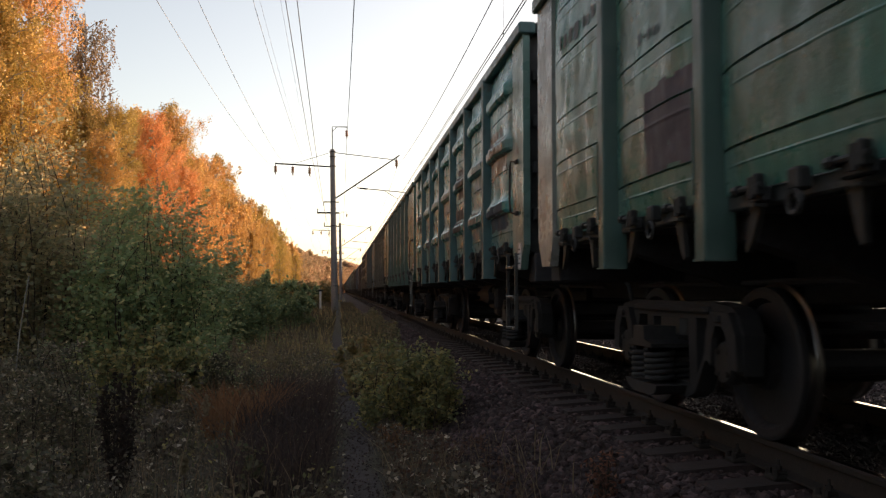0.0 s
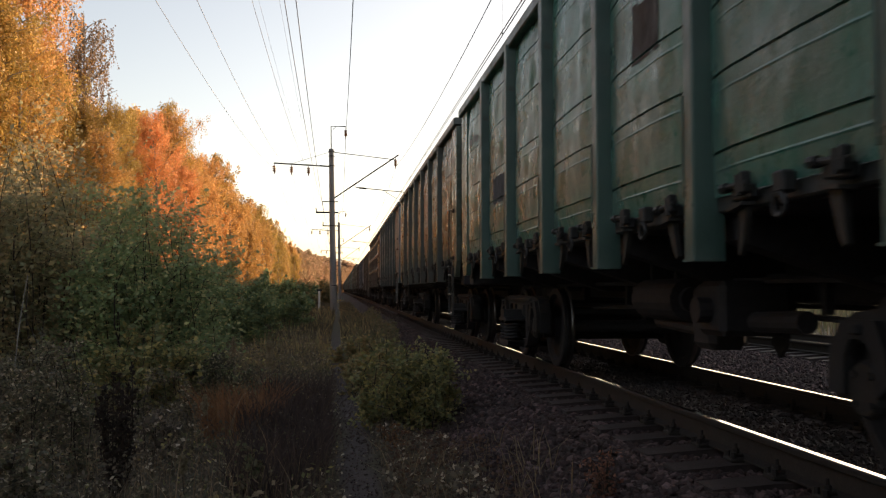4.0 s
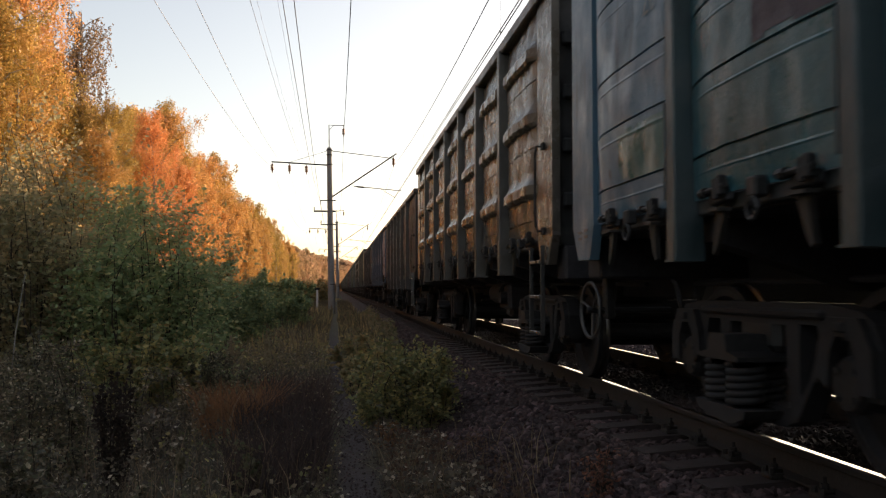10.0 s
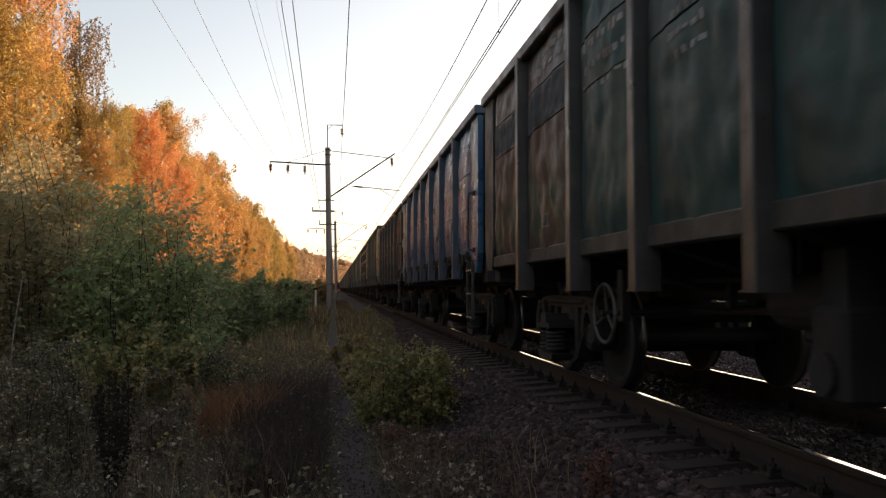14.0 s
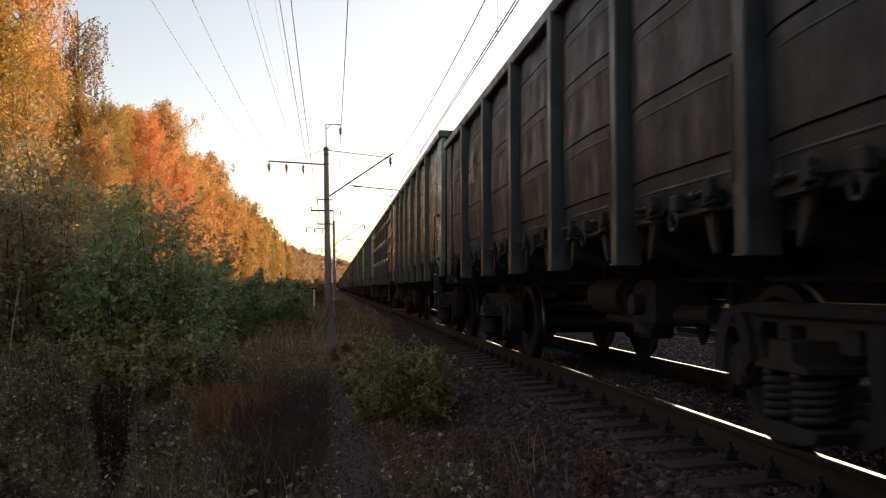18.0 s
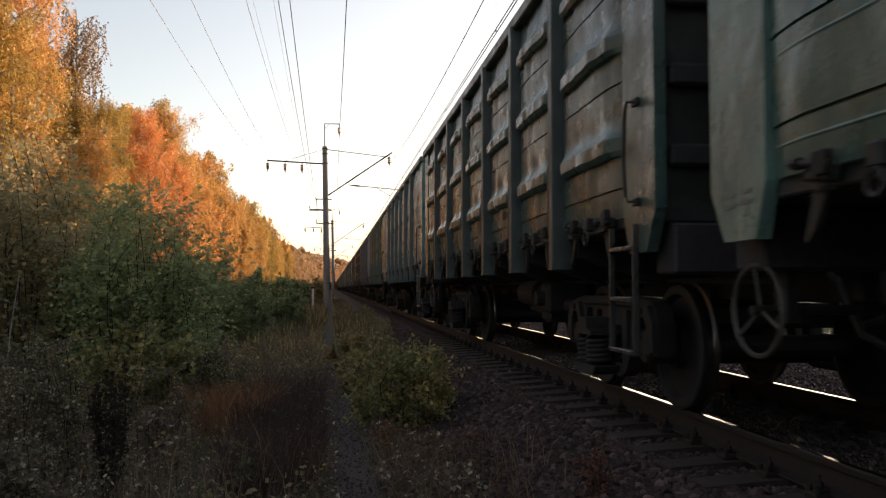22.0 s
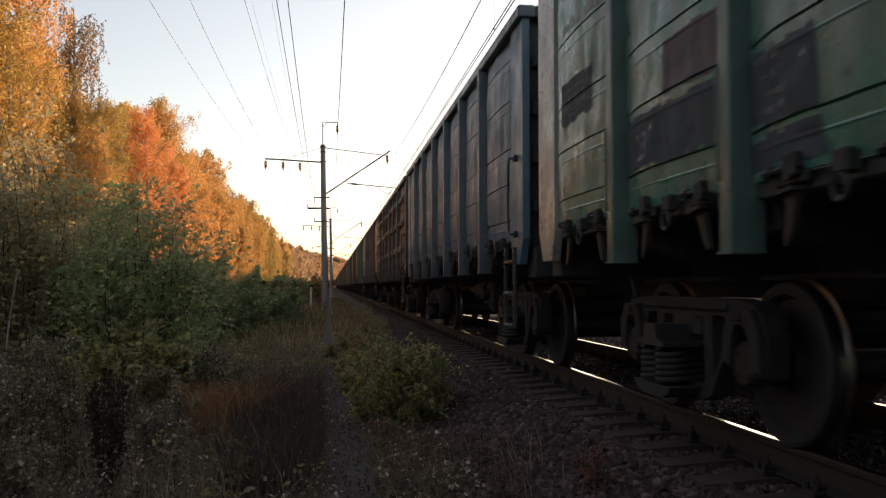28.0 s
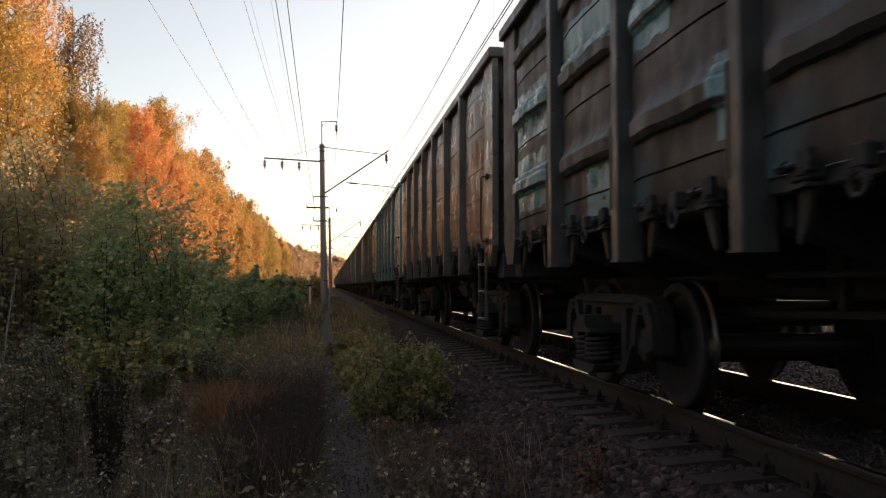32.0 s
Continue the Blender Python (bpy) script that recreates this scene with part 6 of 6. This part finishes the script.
    for i, (x, y, tall) in enumerate(((-1.22, 8.7, 0.56), (-0.98, 13.0, 0.95), (-0.80, 11.2, 0.85), (-2.4, 6.2, 0.62), (-1.05, 6.3, 0.40), (-1.35, 12.0, 0.9), (-3.0, 6.8, 0.7))):
        plume(x, y, tall, 60 + i)
    root = new("birch_sapling")
    tagged(root, "thin white birch sapling stem among the bushes", "tree")
    bm = bmesh.new()
    taper(bm, limb_points(np.random.default_rng(5), (0, 0, -0.1), (0.10, 0.1, 1.80), 0.04, 6), 0.010, 0.006, 8)
    part("stem", bm, BIRCH_WHITE, root)
    root.matrix_basis = pose(-3.98, 11.4, -0.68)
    blades("meadow_grass", "dark matted autumn weeds beside the path", 12000, (-8, 0.0, 4.0, 32), 0.34, 0.005, GRASS_DARK, 11, off_patches, 0.9, power=1.5)
    blades("near_grass", "dark matted weeds along the trodden path", 6000, (-7, 0.0, -8, 4.2), 0.32, 0.005, GRASS_DARK, 52, off_path, 0.9)
    weeds("near_weeds", "low brown and olive weeds along the trodden path", 14000, (-7, 0.1, -8, 4.2), 0.4, 0.055, LEAF_WEED, 53, off_path, 1.0)
    blades("tall_dry_grass", "tall dry straw-coloured grass stalks", 3800, (-6, -0.25, 4.5, 26), 0.66, 0.003, GRASS_DRY, 12, off_patches, 0.5, power=1.4)
    weeds("brown_weeds", "low brown and olive weeds with fallen leaves", 85000, (-7.5, 0.1, 4.2, 30), 0.62, 0.036, LEAF_WEED, 41, off_patches)
    weeds("green_weeds", "low dull green weeds", 7000, (-6, 0.0, 4.2, 26), 0.40, 0.042, LEAF_YOUNG, 42, off_patches)
    weeds("verge_weeds", "brown and yellow weeds between path and ballast", 14000, (0.22, 1.1, 5.0, 30), 0.26, 0.05, LEAF_WEED, 43, off_path)
    weeds("far_weeds", "yellowing weeds where the path fades", 7000, (-3.0, 1.0, 17, 48), 0.45, 0.09, LEAF_OLIVE, 45, off_path)
    weeds("path_litter", "fallen leaves lying on the path", 500, (-0.15, 0.5, 4.5, 16), 0.015, 0.035, LEAF_WEED, 44, lambda x, y: x > 9)
    weeds("pale_weeds", "dry pale leaves and seed heads among the weeds", 3200, (-5.5, -0.2, 4.4, 22), 0.55, 0.05, STRAW, 48, off_patches)
    weeds("leafy_weeds", "yellow-green leaves of low weeds", 12000, (-6, -0.1, 4.4, 24), 0.5, 0.04, LEAF_TOE, 49, off_patches)
    weeds("toe_weeds", "olive and yellowing weeds growing into the ballast toe", 30000, (0.15, 1.75, 11.0, 46), 0.5, 0.075, LEAF_TOE, 46, lambda x, y: off_path(x, y) | (x > 1.0 + 0.05 * (y - 11)), 1.6)
    blades("toe_grass", "dry grass growing into the ballast toe", 900, (0.3, 1.7, 11, 46), 0.45, 0.006, GRASS_DRY, 47, lambda x, y: x > 0.9 + 0.05 * (y - 11), 0.6, 1.4)
    blades("rusty_grass", "patch of rusty brown dry grass", 800, (-1.5, -0.66, 8.9, 11.9), 0.56, 0.008, GRASS_RUST, 16, lambda x, y: ((x + 1.08) / 0.42) ** 2 + ((y - 10.4) / 1.5) ** 2 > 1, 0.7)
    blades("dead_stalks", "dead dark brown stalks standing thick beside the path", 2600, (-1.0, -0.08, 6.2, 14.0), 0.52, 0.006, GRASS_DEAD, 54, lambda x, y: off_path(x, y) | (((x + 0.48) / 0.52) ** 2 + ((y - 9.6) / 3.5) ** 2 > 1), 0.7)
    weeds("dead_leaves", "dark withered leaves among the dead stalks", 7000, (-1.0, -0.08, 6.2, 14.0), 0.42, 0.035, GRASS_DEAD, 55, lambda x, y: off_path(x, y) | (((x + 0.48) / 0.55) ** 2 + ((y - 9.6) / 3.6) ** 2 > 1), 1.2)
    blades("verge_grass", "dry grass tufts along the ballast toe", 650, (0.35, 1.45, 4.5, 30), 0.34, 0.0035, GRASS_DRY, 13, None, 0.6, power=1.5)
    blades("toe_tufts", "dry straw tufts at the foot of the ballast", 170, (0.45, 1.6, 4.6, 7.6), 0.44, 0.004, GRASS_DRY, 50, None, 1.1)
    weeds("toe_litter", "reddish brown low weeds at the foot of the ballast", 2600, (0.4, 1.35, 4.6, 8.5), 0.28, 0.04, GRASS_RUSTY, 51, off_path)
    blades("far_verge", "low rough grass along the far path", 16000, (-12, 1.1, 24, 90), 0.6, 0.02, GRASS_DARK, 14, off_path)
    blades("yellow_verge", "yellowing grass beside the far path", 2500, (-2.5, 1.2, 20, 70), 0.5, 0.015, LEAF_OLIVE, 17, off_path)
    blades("opposite_meadow", "yellowing grass beyond the tracks", 16000, (12.3, 40, 3, 60), 0.6, 0.02, LEAF_TOE, 15)


# ---- assemble ----
build_ground()
build_ballast()
build_train()
build_line()
build_marker()
build_forest()
build_plants()
tagged(pebbles("shoulder_stones", 24000, (0.95, 2.9, 3.5, 32), 0.034, 21, bed_height, True), "loose crushed stones on the ballast shoulder", "gravel", kind="stuff")
tagged(pebbles("path_grit", 2600, (-0.15, 0.42, 4.5, 17), 0.011, 23, lambda x: -0.60), "small stones trodden into the path", "gravel", kind="stuff")
tagged(pebbles("middle_stones", 26000, (4.4, 8.3, 5, 32), 0.036, 22, bed_height), "loose crushed stones between the two tracks", "gravel", kind="stuff")
tagged(pebbles("crib_stones", 9000, (TRACK - 0.66, TRACK + 0.66, 3.5, 26), 0.034, 24, lambda x: -0.215, False, SHADED_STONE), "crushed stones packed between the rails, coloured dark for the shade under the train", "gravel", kind="stuff")
build_track("railway_track", TRACK, "rusty rails on concrete sleepers in crushed stone")
build_track("second_railway_track", TRACK2, "second railway track on concrete sleepers beyond the train")


SLACK = {3: -0.06, 4: 0.0, 6: -0.09, 7: -0.20, 8: -0.12, 9: -0.03, 10: 0.06}   # couplers pulled or pushed, in metres


def motions():
    seconds = [i * 1.0 for i in range(33)]
    for root, index in WAGONS:
        y = 8.377 + PITCH * index - HALF + SLACK.get(index, 0.0)
        walk(root, [(t, pose(TRACK, y - gone(t), 0)) for t in seconds])
    times = [0.1 * i for i in range(321)]
    turns = [math.degrees(gone(t) / 0.4785) for t in times]
    for wheel, y in WHEELS:
        walk(wheel, [(t, pose(0, y, 0.4785, a)) for t, a in zip(times, turns)])


motions()
